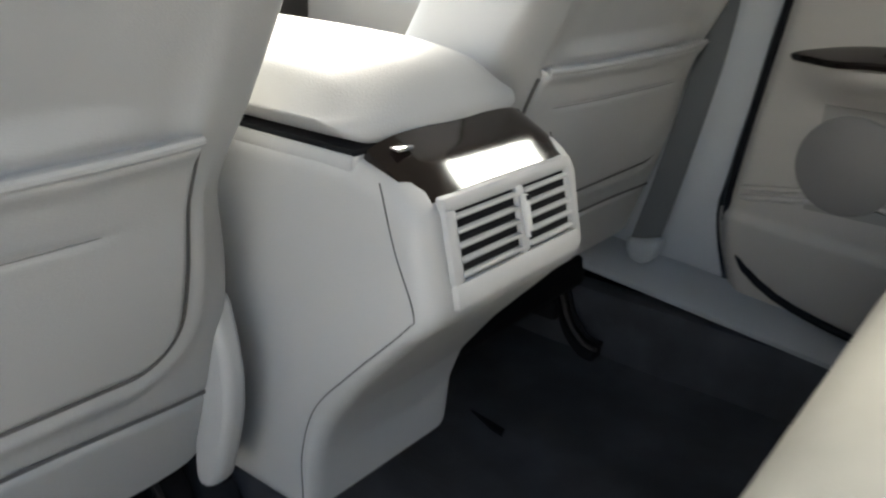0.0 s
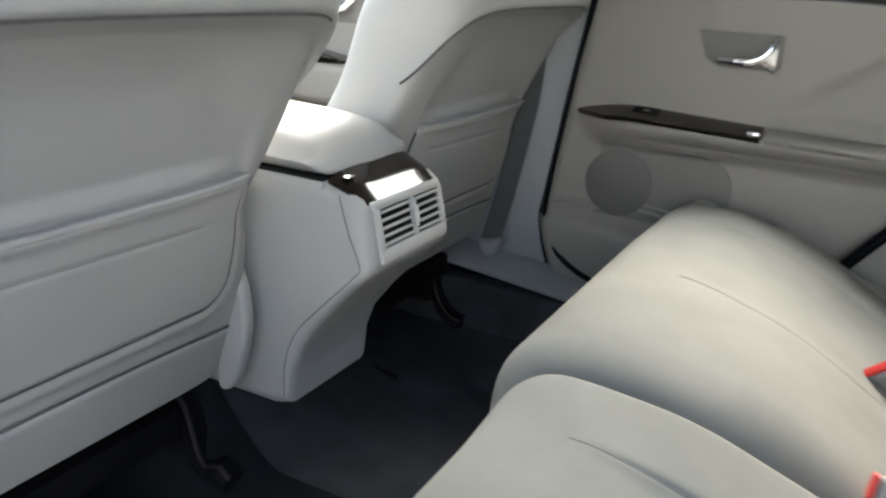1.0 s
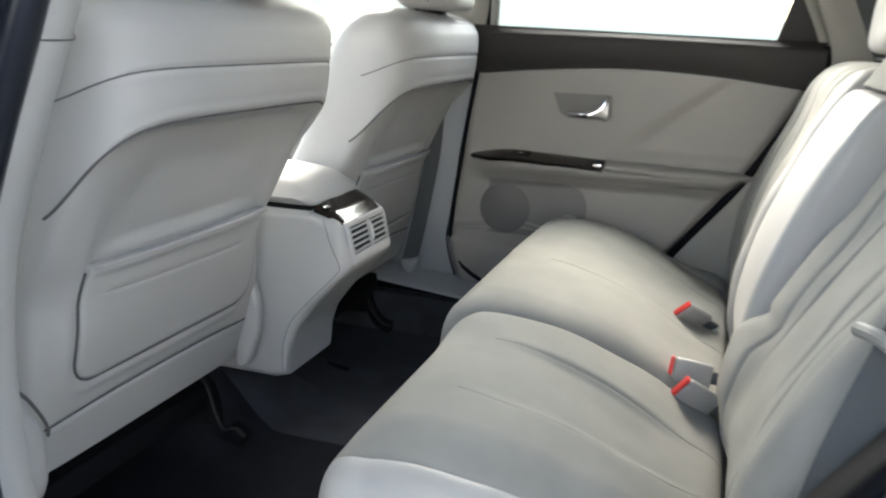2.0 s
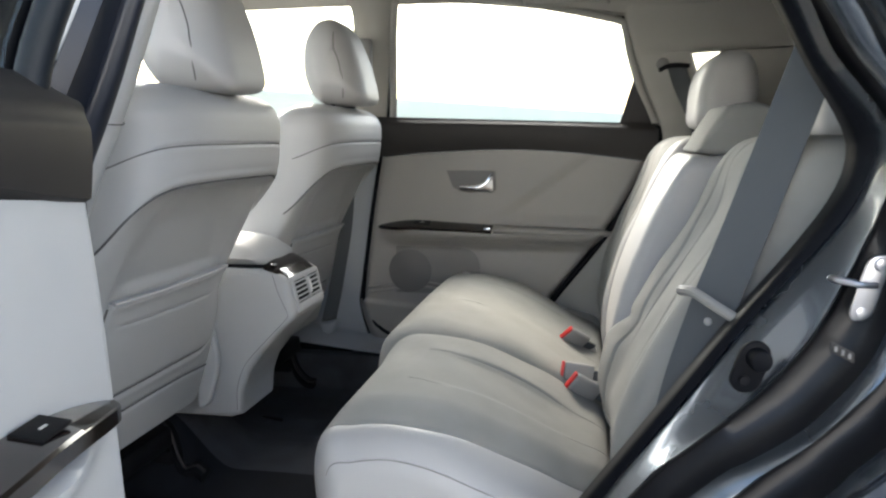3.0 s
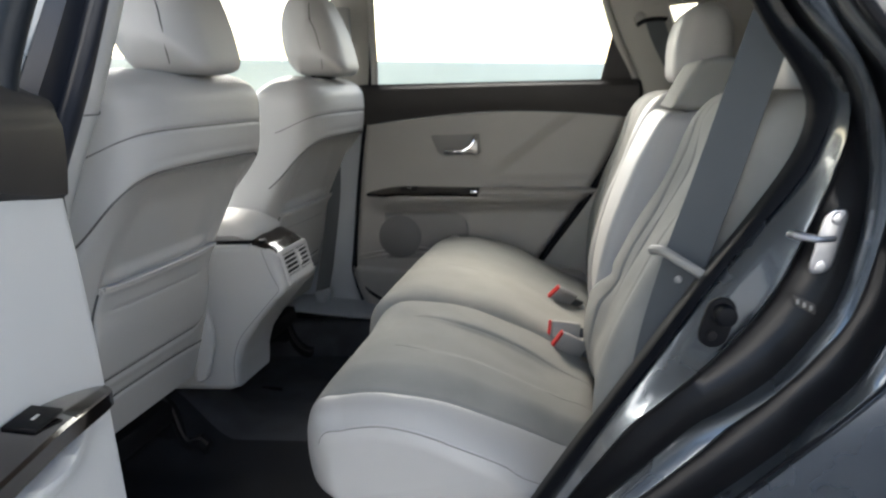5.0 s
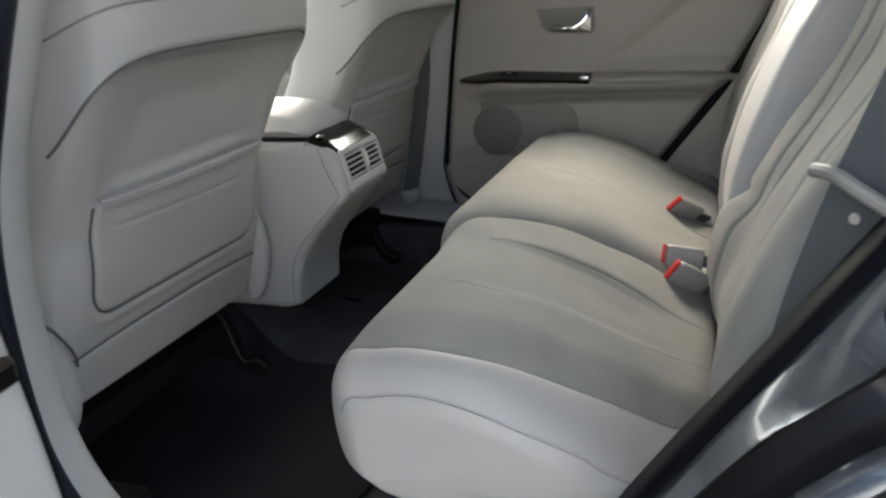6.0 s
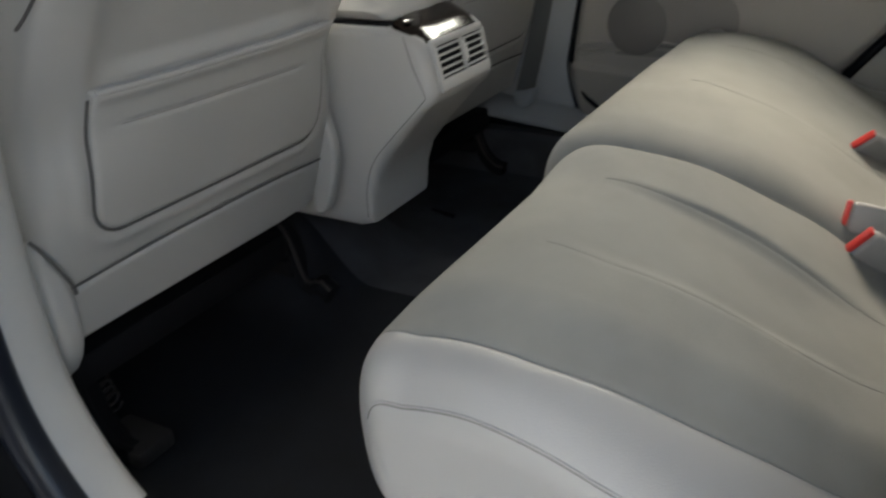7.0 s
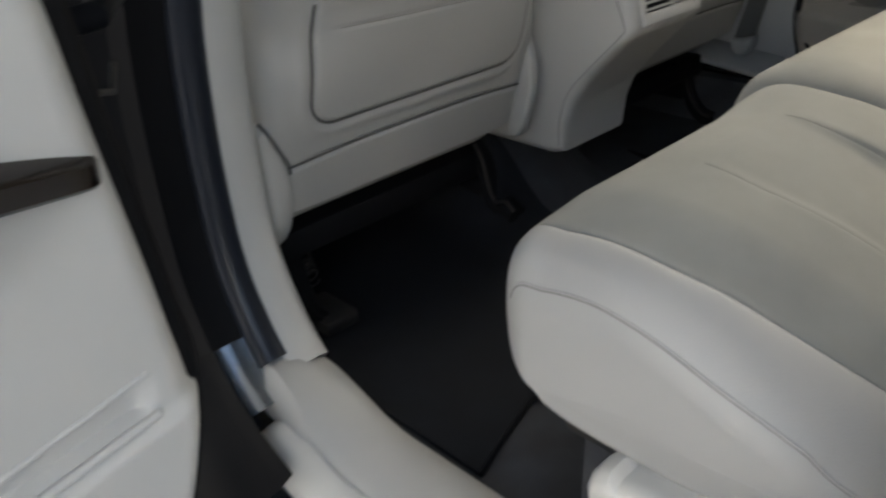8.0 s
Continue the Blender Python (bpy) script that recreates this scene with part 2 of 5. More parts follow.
def slab(G, off):
    """A curved sheet from a grid of points, given thickness by the offset."""
    G = np.asarray(G, float)
    m, n = G.shape[:2]
    H = G + np.asarray(off, float)
    verts = np.vstack([G.reshape(-1, 3), H.reshape(-1, 3)])
    k = m * n
    f = []
    for i in range(m - 1):
        for j in range(n - 1):
            a, b, c, d = i * n + j, i * n + j + 1, (i + 1) * n + j + 1, (i + 1) * n + j
            f += [(a, b, c, d), (k + d, k + c, k + b, k + a)]
    rim = [(0, j, 0, j + 1) for j in range(n - 1)] + [(m - 1, j + 1, m - 1, j) for j in range(n - 1)]
    rim += [(i + 1, 0, i, 0) for i in range(m - 1)] + [(i, n - 1, i + 1, n - 1) for i in range(m - 1)]
    for i, j, p, q in rim:
        a, b = i * n + j, p * n + q
        f.append((b, a, k + a, k + b))
    return verts, f


def across(lo, hi, n):
    return np.linspace(lo, hi, n)


# ---------------------------------------------------------------- ground and walls
ground = part("ground", box((0, 0, -0.05), (60, 60, 0.1), 0), CONCRETE)
tagged(ground, "pale smooth concrete yard", "ground", kind="structure")
wall_north = part("wall_north", box((2.4, 12.0, 0.75), (30, 0.3, 1.5), 0.02, turn=Matrix.Rotation(radians(64), 4, "Z")), GREENWALL)
tagged(wall_north, "low pale green wall beyond the car", "wall", kind="structure")
# Unseen two-tone wall, added to bounce light and reflections onto the near side
wall_south = part("wall_south", box((0, -5.6, 1.6), (18, 0.25, 1.8), 0.02), WHITEWALL)
wall_base = part("wall_south_base", box((0, -5.59, 0.35), (18, 0.29, 0.7), 0.02), GREYBLUE)
tagged(wall_base, "blue-grey painted foot of the carport wall", "wall", kind="structure")
tagged(wall_south, "white painted carport wall beside the car", "wall", kind="structure")
# Unseen roof, added to keep part of the sky's light off the car
ceiling = part("ceiling", box((-1.0, -0.5, 3.35), (9, 3.8, 0.12), 0.02), WHITEWALL)
tagged(ceiling, "white painted carport roof over the car", "ceiling", kind="structure")

# ---------------------------------------------------------------- car shell
car = thing("estate_car", "dark slate metallic estate car with grey interior", "car", (0.3, 0, 0))

# floor with the tunnel hump
fx, fy = across(-1.3, 1.95, 90), across(-0.68, 0.68, 80)
X, Y = np.meshgrid(fx, fy, indexing="ij")
hump = np.exp(-((Y / 0.17) ** 4)) * (0.165 - 0.140 * smooth(-0.34, -0.16, X))
Z = 0.385 + hump + 0.10 * smooth(0.25, 0.5, X) + 0.012 * smooth(0.45, 0.66, np.abs(Y))
for k in range(len(fx)):
    for j in range(len(fy)):
        Z[k, j] += 0.004 * noise.noise((X[k, j] * 9, Y[k, j] * 9, 0.3))
Z += 0.0035 * np.sin(Y * 42 + X * 6) * smooth(0.10, 0.22, Y) * smooth(-0.25, -0.1, X)
part("carpet_slot", prism([(-0.272, 0.350), (-0.205, 0.340), (-0.200, 0.326), (-0.222, 0.330)], lambda u, v, w: (u, v, 0.388 + w), 0.004, 0.001), BLACK, car, "dark slot in the carpet")
part("floor_carpet", slab(np.stack([X, Y, Z], -1), (0, 0, -0.05)), CARPET, car, "charcoal carpet over the cabin floor")
floor_at = lambda x, y: float(0.385 + np.exp(-((y / 0.17) ** 4)) * (0.165 - 0.140 * smooth(-0.34, -0.16, x)) + 0.10 * smooth(0.25, 0.5, x) + 0.012 * smooth(0.45, 0.66, abs(y)))
mat_rows = []
for v in across(0, 1, 44):
    y = -0.675 + 0.60 * v
    rear = 0.14 + 0.32 * max(0.0, -0.52 - y) + 0.15 * max(0.0, y + 0.50)
    mat_rows.append([(x, y, floor_at(x, y) + 0.0095 + 0.002 * noise.noise((x * 11, y * 11, 2.0))) for x in across(-0.60, rear, 50)])
floor_mat = part("floor_mat", slab(np.array(mat_rows), (0, 0, -0.007)), [MAT], None, angle=50)
tagged(floor_mat, "black pile floor mat lying on the charcoal carpet", "floor mat")
edge_row = [row[-1] for row in mat_rows]
part("binding", tube([(x, y, z - 0.001) for x, y, z in edge_row], 0.0035, 8), RUBBER, floor_mat, "bound mat edge")

# headlining and roof
hx, hy = across(-0.50, 1.95, 44), across(-0.66, 0.66, 44)
X, Y = np.meshgrid(hx, hy, indexing="ij")
Z = 1.625 - 0.03 * (np.abs(Y) / 0.62) ** 2 - (0.05 - 0.03 * smooth(0.8, 0.2, X)) * smooth(0.585, 0.68, np.abs(Y)) - 0.03 * ((X - 0.2) / 1.2) ** 2
part("headlining", slab(np.stack([X, Y, Z], -1), (0, 0, 0.012)), LINING, car, "grey felt headlining")
X, Y = np.meshgrid(across(-0.49, 2.0, 36), across(-0.72, 0.72, 40), indexing="ij")
Z = 1.70 - 0.045 * (np.abs(Y) / 0.7) ** 2.5 - 0.03 * ((X - 0.2) / 1.2) ** 2
part("roof", slab(np.stack([X, Y, Z], -1), (0, 0, 0.01)), PAINT, car, "dark slate metallic roof")

# far side: rail over the windows, pillars
rail = np.array([[(x, y, z) for y, z in ((0.56, 1.606), (0.60, 1.590 + 0.4 * d), (0.625, 1.573 + d), (0.64, 1.570 + d), (0.67, 1.564 + d), (0.72, 1.572 + max(d, 0)))] for x in across(-0.62, 1.95, 54) for d in [0.022 - 0.080 * min(1.0, max(0.0, (x - 0.05) / 0.8)) ** 1.4]])
part("roof_rail_trim", rings(rail, False), LINING, car, "grey trim over the side windows")
part("roof_side", box((0.72, 0.73, 1.645), (2.55, 0.06, 0.05), 0.02), PAINT, car)
part("roof_side", box((0.72, -0.78, 1.60), (2.55, 0.06, 0.12), 0.02), PAINT, car)

bz = across(0.5, 1.585, 60)
front_edge = knots([(0.5, -0.30), (0.7, -0.27), (0.95, -0.22), (1.2, -0.145), (1.4, -0.092), (1.52, -0.074), (1.565, -0.082), (1.60, -0.115)])
rear_edge = knots([(0.5, -0.02), (0.56, -0.045), (0.65, -0.062), (0.86, -0.046), (1.13, -0.006), (1.25, 0.012), (1.4, 0.03), (1.6, 0.05)])
Bfar = []
for z in bz:
    a, b = float(front_edge(z)), float(rear_edge(z))
    yy = 0.672 - 0.06 * float(smooth(1.2, 1.6, z)) + 0.02 * float(smooth(0.75, 0.5, z))
    Bfar.append([(a, yy + 0.05, z)] + [(a + (b - a) * t, yy + 0.022 * (abs(2 * t - 1)) ** 3, z) for t in across(0, 1, 14)] + [(b, yy + 0.07, z)])
part("pillar_trim", rings(np.array(Bfar), False), [COOLSHADE, LINING], car, "grey moulded pillar trim", faces_mat=lambda c: 1 if c.z > 1.235 else 0)

# far pillar behind the rear door
cz = across(0.55, 1.60, 90)
c_front = knots([(0.5, 0.40), (0.712, 0.55), (0.9, 0.69), (1.1, 0.80), (1.18, 0.832), (1.22, 0.825), (1.34, 0.775), (1.5, 0.722), (1.6, 0.70)])
Cfar = []
for z in cz:
    a = float(c_front(z))
    yy = 0.66 - 0.05 * float(smooth(1.2, 1.6, z))
    wd = 0.130 + 0.14 * float(smooth(1.34, 1.05, z)) + 0.7 * float(smooth(1.425, 1.45, z))
    Cfar.append([(a, yy + 0.06, z), (a + 0.006, yy + 0.005, z)] + [(a + 0.02 + t * wd, yy - 0.02 * t, z) for t in across(0, 1, 6)] + [(a + 0.035 + wd, yy + 0.04, z)])
part("pillar_trim", rings(np.array(Cfar), False), LINING, car, "warm grey rear pillar trim")
seal_pts = [(float(c_front(z)) - 0.004, 0.675 - 0.05 * float(smooth(1.2, 1.6, z)), z) for z in across(0.5, 1.22, 50)]
part("door_seal", tube(seal_pts, 0.011, 10), RUBBER, car, "black rubber door seal")
seal_pts = [(float(rear_edge(z)) + 0.006, 0.68 - 0.055 * float(smooth(1.2, 1.6, z)), z) for z in across(0.66, 1.24, 40)]
seal_pts = list(spline([(0.36, 0.652, 0.525), (0.2, 0.655, 0.535), (0.113, 0.658, 0.547), (0.035, 0.662, 0.568), (-0.02, 0.668, 0.602), (-0.048, 0.675, 0.645)], 16))[:-1] + seal_pts
part("door_seal", tube(seal_pts, 0.006, 10), RUBBER, car, "black rubber door seal")

# far side of the load space, with its side window
for poly in ([(0.905, 0.45), (1.95, 0.45), (1.95, 1.30), (0.915, 1.30)], [(0.985, 1.29), (1.95, 1.29), (1.95, 1.60), (0.985, 1.60)]):
    part("load_side_trim", prism(poly, lambda u, v, w: (u, 0.66 - 0.03 * float(smooth(1.2, 1.55, v)) + w, v), 0.05, 0.004), LINING, car, "warm grey load space trim")
part("quarter_glass", prism([(0.84, 1.22), (1.95, 1.22), (1.95, 1.37), (0.84, 1.44)], lambda u, v, w: (u, 0.70 + w, v), 0.004, 0), GLASS, car, "clear rear side glass")
part("tailgate", prism([(-0.70, 0.40), (0.70, 0.40), (0.66, 1.62), (-0.66, 1.62)], lambda u, v, w: (1.95 - 0.1 * (v - 0.4) + w, u, v), 0.05, 0.004), LINING, car, "grey tailgate lining")
part("load_side_trim", prism([(0.98, 0.45), (1.95, 0.45), (1.95, 1.21), (0.98, 1.21)], lambda u, v, w: (u, -0.70 + w, v), 0.05, 0.004), LINING, car, "warm grey load space trim")

# far sill
part("sill_carpet", box((-0.1, 0.644, 0.445), (1.7, 0.05, 0.13), 0.012), CARPET, car, "black carpet up the sill side")
sill = [(0.613, 0.506), (0.612, 0.514), (0.616, 0.519), (0.64, 0.528), (0.665, 0.542), (0.69, 0.545), (0.71, 0.50)]
part("sill_trim", rings(np.array([[(x, y, z + 0.016 - 0.098 * (max(x, -0.3) + 0.03)) for y, z in sill] for x in across(-0.95, 0.5, 24)]), False), COOLSHADE, car, "grey sill trim")
part("floor_side", box((0.3, 0.74, 0.46), (2.6, 0.12, 0.2), 0.03), PAINT, car)

# far front door, seen past the front seats
part("front_door_trim", prism([(-1.0, 0.5), (-0.2, 0.5), (-0.13, 1.22), (-1.0, 1.12)], lambda u, v, w: (u, 0.70 + w, v), 0.12, 0.01), SHADETRIM, car, "grey front door trim")
part("window_glass", prism([(-1.0, 1.12), (-0.13, 1.22), (-0.05, 1.64), (-0.52, 1.64)], lambda u, v, w: (u, 0.75 - 0.1 * float(smooth(1.2, 1.6, v)) + w, v), 0.004, 0), GLASS, car).visible_shadow = False
part("window_frame", tube(spline([(-0.118, 0.69, 1.2), (-0.080, 0.655, 1.4), (-0.060, 0.64, 1.525), (-0.066, 0.636, 1.566), (-0.092, 0.635, 1.594), (-0.15, 0.635, 1.606), (-0.5, 0.64, 1.606), (-0.62, 0.65, 1.55), (-0.95, 0.68, 1.33)], 60), 0.011), LINING, car)

front_rest = part("front_armrest", pillow([(-0.95, 0.86), (-0.95, 0.925), (-0.80, 0.935), (-0.45, 0.945), (-0.25, 0.94), (-0.22, 0.90), (-0.30, 0.87), (-0.60, 0.85)], 0.625, 0.71, 0.02, 10, 60), SHADETRIM, car, "grey front door armrest")
part("switch_panel", pillow([(-0.86, 0.935), (-0.84, 0.962), (-0.72, 0.972), (-0.62, 0.962), (-0.56, 0.948), (-0.60, 0.938)], 0.635, 0.70, 0.01, 6, 40), GLOSS, front_rest, "dark glossy switch panel")
# flat plate, darker than the trim, paints the shade inside the cup
front_cup = part("front_handle_cup", prism([(-0.72, 1.10), (-0.55, 1.10), (-0.55, 1.04), (-0.57, 1.03), (-0.68, 1.03)], lambda u, v, w: (u, 0.70 - w, v), 0.004, 0.001), GRILLE, car, "recessed front handle cup")
part("handle", tube(spline([(-0.70, 0.695, 1.05), (-0.65, 0.68, 1.05), (-0.60, 0.678, 1.058), (-0.57, 0.69, 1.085)], 20), 0.009, 10), CHROME, front_cup, "chrome front door handle")

# dashboard and front bulkhead
dash = [(-1.30, 0.45), (-1.02, 0.48), (-0.93, 0.72), (-0.90, 0.93), (-0.97, 1.03), (-1.15, 1.08), (-1.40, 1.05)]
part("dashboard", pillow(dash, -0.72, 0.72, 0.03, 8, 60), DARK, car, "charcoal dashboard")
part("windscreen", rings(np.array([[(-1.40 + 0.89 * t, y, 1.06 + 0.57 * t) for t in across(0, 1, 8)] for y in across(-0.68, 0.68, 12)]), False), GLASS, car).visible_shadow = False
part("bulkhead", box((-1.42, 0, 0.72), (0.05, 1.6, 0.7), 0.01), BLACK, car)

# ---------------------------------------------------------------- near body side: rear edge of the door opening
N = 70
layers = {
    "seal_in": (-0.715, [(0.74, 1.56), (0.801, 1.442), (0.839, 1.362), (0.886, 1.28), (0.922, 1.20), (0.930, 1.161), (0.914, 1.112), (0.862, 1.032), (0.804, 0.955), (0.743, 0.868), (0.677, 0.773), (0.633, 0.713), (0.54, 0.575), (0.47, 0.475)]),
    "seal_out": (-0.77, [(0.76, 1.56), (0.829, 1.428), (0.873, 1.352), (0.91, 1.276), (0.936, 1.207), (0.941, 1.161), (0.918, 1.101), (0.865, 1.030), (0.804, 0.950), (0.75, 0.872), (0.703, 0.806), (0.658, 0.742), (0.56, 0.595), (0.48, 0.475)]),
    "crest": (-0.825, [(0.77, 1.55), (0.838, 1.426), (0.881, 1.350), (0.917, 1.275), (0.941, 1.207), (0.946, 1.155), (0.929, 1.094), (0.890, 1.0), (0.862, 0.950), (0.814, 0.892), (0.746, 0.828), (0.703, 0.788), (0.60, 0.65), (0.50, 0.475)]),
    "ridge_in": (-0.855, [(0.79, 1.50), (0.842, 1.408), (0.884, 1.339), (0.918, 1.284), (0.943, 1.229), (0.952, 1.185), (0.961, 1.120), (0.962, 1.085), (0.957, 1.035), (0.938, 0.965), (0.912, 0.920), (0.868, 0.868), (0.818, 0.831), (0.768, 0.796), (0.615, 0.64), (0.51, 0.472)]),
    "ridge": (-0.870, [(0.81, 1.495), (0.860, 1.404), (0.899, 1.336), (0.927, 1.287), (0.946, 1.235), (0.957, 1.185), (0.974, 1.117), (0.976, 1.080), (0.971, 1.038), (0.946, 0.953), (0.913, 0.908), (0.865, 0.857), (0.815, 0.816), (0.785, 0.784), (0.625, 0.635), (0.515, 0.47)]),
    "rim": (-0.900, [(0.815, 1.495), (0.866, 1.397), (0.902, 1.331), (0.937, 1.269), (0.967, 1.202), (0.990, 1.160), (1.0, 1.11), (1.0, 1.06), (0.998, 1.01), (0.993, 0.970), (0.974, 0.931), (0.947, 0.882), (0.904, 0.837), (0.867, 0.797), (0.67, 0.63), (0.525, 0.47)]),
    "outer": (-0.915, [(0.818, 1.49), (0.869, 1.393), (0.911, 1.328), (0.943, 1.272), (0.975, 1.207), (1.002, 1.154), (1.012, 1.10), (1.016, 1.04), (1.014, 0.982), (1.0, 0.939), (0.969, 0.892), (0.923, 0.845), (0.877, 0.803), (0.79, 0.725), (0.69, 0.64), (0.535, 0.47)]),
}
curve = {k: np.insert(spline(p, N), 1, y, axis=1) for k, (y, p) in layers.items()}
# beside the glass the bands run straighter and closer together
for k, inward in (("seal_in", 0.008), ("seal_out", 0.036), ("crest", 0.040), ("ridge_in", 0.034), ("ridge", 0.022), ("rim", 0.025), ("outer", 0.025)):
    curve[k][:, 0] -= inward * smooth(1.18, 1.29, curve[k][:, 2]) + 0.006 * smooth(1.34, 1.50, curve[k][:, 2])


def between(a, b, t, dy=0.0, dn=0.0):
    """A curve part of the way from one edge line to another, moved dy across and dn away from the opening."""
    c = curve[a] * (1 - t) + curve[b] * t
    d = np.gradient(c, axis=0)
    nrm = np.stack([-d[:, 2], 0 * d[:, 0], d[:, 0]], 1)
    nrm /= np.linalg.norm(nrm, axis=1, keepdims=True)
    c = c + dn * nrm
    c[:, 1] += dy
    return c


def strip(*cs):
    return rings(np.stack(cs, 1), False)


part("door_seal", strip(between("seal_in", "seal_out", 0.3, 0.03), between("seal_in", "seal_out", 0.3, 0.0, -0.004), between("seal_in", "seal_out", 0.5, -0.012, -0.008), between("seal_in", "seal_out", 0.7, -0.015, -0.008), between("seal_in", "seal_out", 1.0, -0.004), between("seal_in", "seal_out", 1.0, 0.01)), RUBBER, car, "black rubber door seal", angle=80)
section = [("seal_in", "seal_out", 1.0, 0.012)]
section += [("seal_out", "crest", t, d) for t, d in ((0.06, 0.0), (0.5, -0.003), (0.9, 0.0), (1.0, -0.002))]
section += [("crest", "ridge_in", t, d) for t, d in ((0.06, 0.003), (0.15, 0.016), (0.3, 0.024), (0.7, 0.024), (0.88, 0.016), (0.97, 0.002), (1.0, -0.003))]
section += [("ridge_in", "ridge", t, d) for t, d in ((0.15, -0.008), (0.5, -0.010), (0.85, -0.008), (1.0, -0.003))]
section += [("ridge", "rim", t, d) for t, d in ((0.08, 0.006), (0.2, 0.026), (0.4, 0.034), (0.75, 0.034), (0.9, 0.022), (0.97, 0.004))]
section += [("rim", "outer", t, d) for t, d in ((0.0, -0.004), (0.2, -0.008), (0.6, -0.010), (0.85, -0.006), (0.95, 0.002), (1.02, -0.004), (1.2, -0.010))]
# channel faces carry their shade as a near-black colour over the paint
jamb = part("jamb", strip(*[between(*q) for q in section]), [PAINT, CHANNELSHADE], car, "dark slate painted door jamb with black sealed channels", angle=60)
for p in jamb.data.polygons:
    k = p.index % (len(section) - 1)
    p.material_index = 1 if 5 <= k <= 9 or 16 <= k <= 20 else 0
part("door_seal", tube(between("rim", "outer", 1.0, -0.002), 0.003, 8), RUBBER, car, "thin black panel gap")

# quarter panel below the belt line, glass above it
edge = between("rim", "outer", 1.2, -0.008)
low = edge[edge[:, 2] <= 1.205]
low = np.vstack([[np.interp(-1.208, -edge[:, 2], edge[:, i]) for i in range(3)], low])
Q = []
for p in low:
    Q.append([(p[0] + (2.1 - p[0]) * t**1.3, p[1] - 0.03 * math.sin(min(1, t * 4) * math.pi / 2) * (1 - 0.5 * abs(p[2] - 0.95)) + 0.06 * float(smooth(1.06, 1.21, p[2])) * min(1, 4 * t) + 0.09 * float(smooth(1.0, 0.62, p[2])) * min(1, 5 * t), p[2] + 0.02 * t * (p[2] < 1.2)) for t in across(0, 1, 24)])
part("quarter_panel", rings(np.array(Q), False), PAINT, car, "dark slate metallic rear quarter panel", angle=60)
up = edge[edge[:, 2] >= 1.205]
G = [[(p[0] + 0.012 + (2.0 - p[0]) * t, p[1] + 0.012 + 0.02 * t, p[2]) for t in across(0, 1, 10)] for p in up]
part("quarter_glass", rings(np.array(G), False), TINT, car, "dark rear quarter glass")
part("window_surround", tube([(p[0] + 0.008, p[1] + 0.004, p[2]) for p in up], 0.008, 10), BLACK, car, "black window surround")
part("belt_moulding", box((1.52, -0.906, 1.214), (1.09, 0.05, 0.014), 0.004), CHROME, car, "bright chrome belt moulding")
part("lining_panel", box((1.45, -0.80, 1.0), (1.0, 0.02, 0.9), 0.002), BLACK, car)
# inner cheek between seal and the seat side
part("side_trim", strip(between("seal_in", "seal_out", 0.4, 0.028), between("seal_in", "seal_out", 0.2, 0.05, 0.03), between("seal_in", "seal_out", 0, 0.075, 0.12), between("seal_in", "seal_out", 0, 0.08, 0.30)), LINING, car, "warm grey side trim beside the rear seat")


def bolt(name, at, r, axis, mat, parent, label=""):
    return part(name, disc(at, axis, r, 0.006, 14, 0.0012), mat, parent, label)


# striker
striker = part("striker", prism(rounded(-0.017, -0.031, 0.017, 0.031, 0.012), lambda u, v, w: (0.924 + u * 0.8 + v * 0.30, -0.846 - w + u * 0.25, 1.029 + v * 1.15), 0.006, 0.002), STEEL, car, "steel door striker")
part("loop", tube(spline([(0.930, -0.850, 1.032), (0.908, -0.875, 1.036), (0.884, -0.872, 1.040), (0.882, -0.860, 1.040), (0.910, -0.848, 1.034)], 24), 0.0035), STEEL, striker)
bolt("bolt", (0.932, -0.852, 1.055), 0.007, (0.3, -1, 0), STEEL, striker)
bolt("bolt", (0.916, -0.850, 1.002), 0.007, (0.3, -1, 0), STEEL, striker)
plate = part("rating_label", prism(rounded(-0.014, -0.006, 0.014, 0.006, 0.002), lambda u, v, w: (0.902 + u * 0.9, -0.846 - w, 0.957 + v - 0.45 * u), 0.002, 0.0005), DARK, car, "small dark label in the jamb")
for u in (-0.008, 0.0, 0.008):
    part("bar", box((0.902 + u * 0.9, -0.849, 0.957 - 0.45 * u), (0.003, 0.001, 0.006), 0.0002), GRILLE, plate)
# rubber stop
stop = part("bump_stop", prism(rounded(-0.017, -0.030, 0.017, 0.030, 0.0165, 7), lambda u, v, w: (0.812 + u + 0.30 * v, -0.822 - w, 0.930 + v - 0.2 * u), 0.01, 0.003), RUBBER, car, "black rubber bump stop")
part("knob", disc((0.819, -0.838, 0.942), (0.1, -1, 0), 0.0125, 0.026, 24, 0.004), RUBBER, stop)
bolt("screw", (0.805, -0.834, 0.916), 0.006, (0.1, -1, 0), BLACK, stop)

# ---------------------------------------------------------------- near body side: pillar between the doors and sill
pil = spline([(0.133, 1.58), (0.086, 1.46), (0.051, 1.36), (0.004, 1.23), (-0.059, 1.09), (-0.112, 0.95), (-0.130, 0.81), (-0.122, 0.65), (-0.085, 0.555), (-0.03, 0.49), (0.05, 0.445)], 60)


def pillar_line(dx, y, lean=0.0):
    d = np.gradient(pil, axis=0)
    d /= np.linalg.norm(d, axis=1, keepdims=True)
    q = pil + dx * np.stack([d[:, 1], -d[:, 0]], 1)
    tuck = 0.33 * min(1, max(0, (-y - 0.775) / 0.15)) * np.maximum(0, q[:, 1] - 1.22)
    return np.stack([q[:, 0], y + lean * smooth(1.2, 1.6, q[:, 1]) + tuck, q[:, 1]], 1)


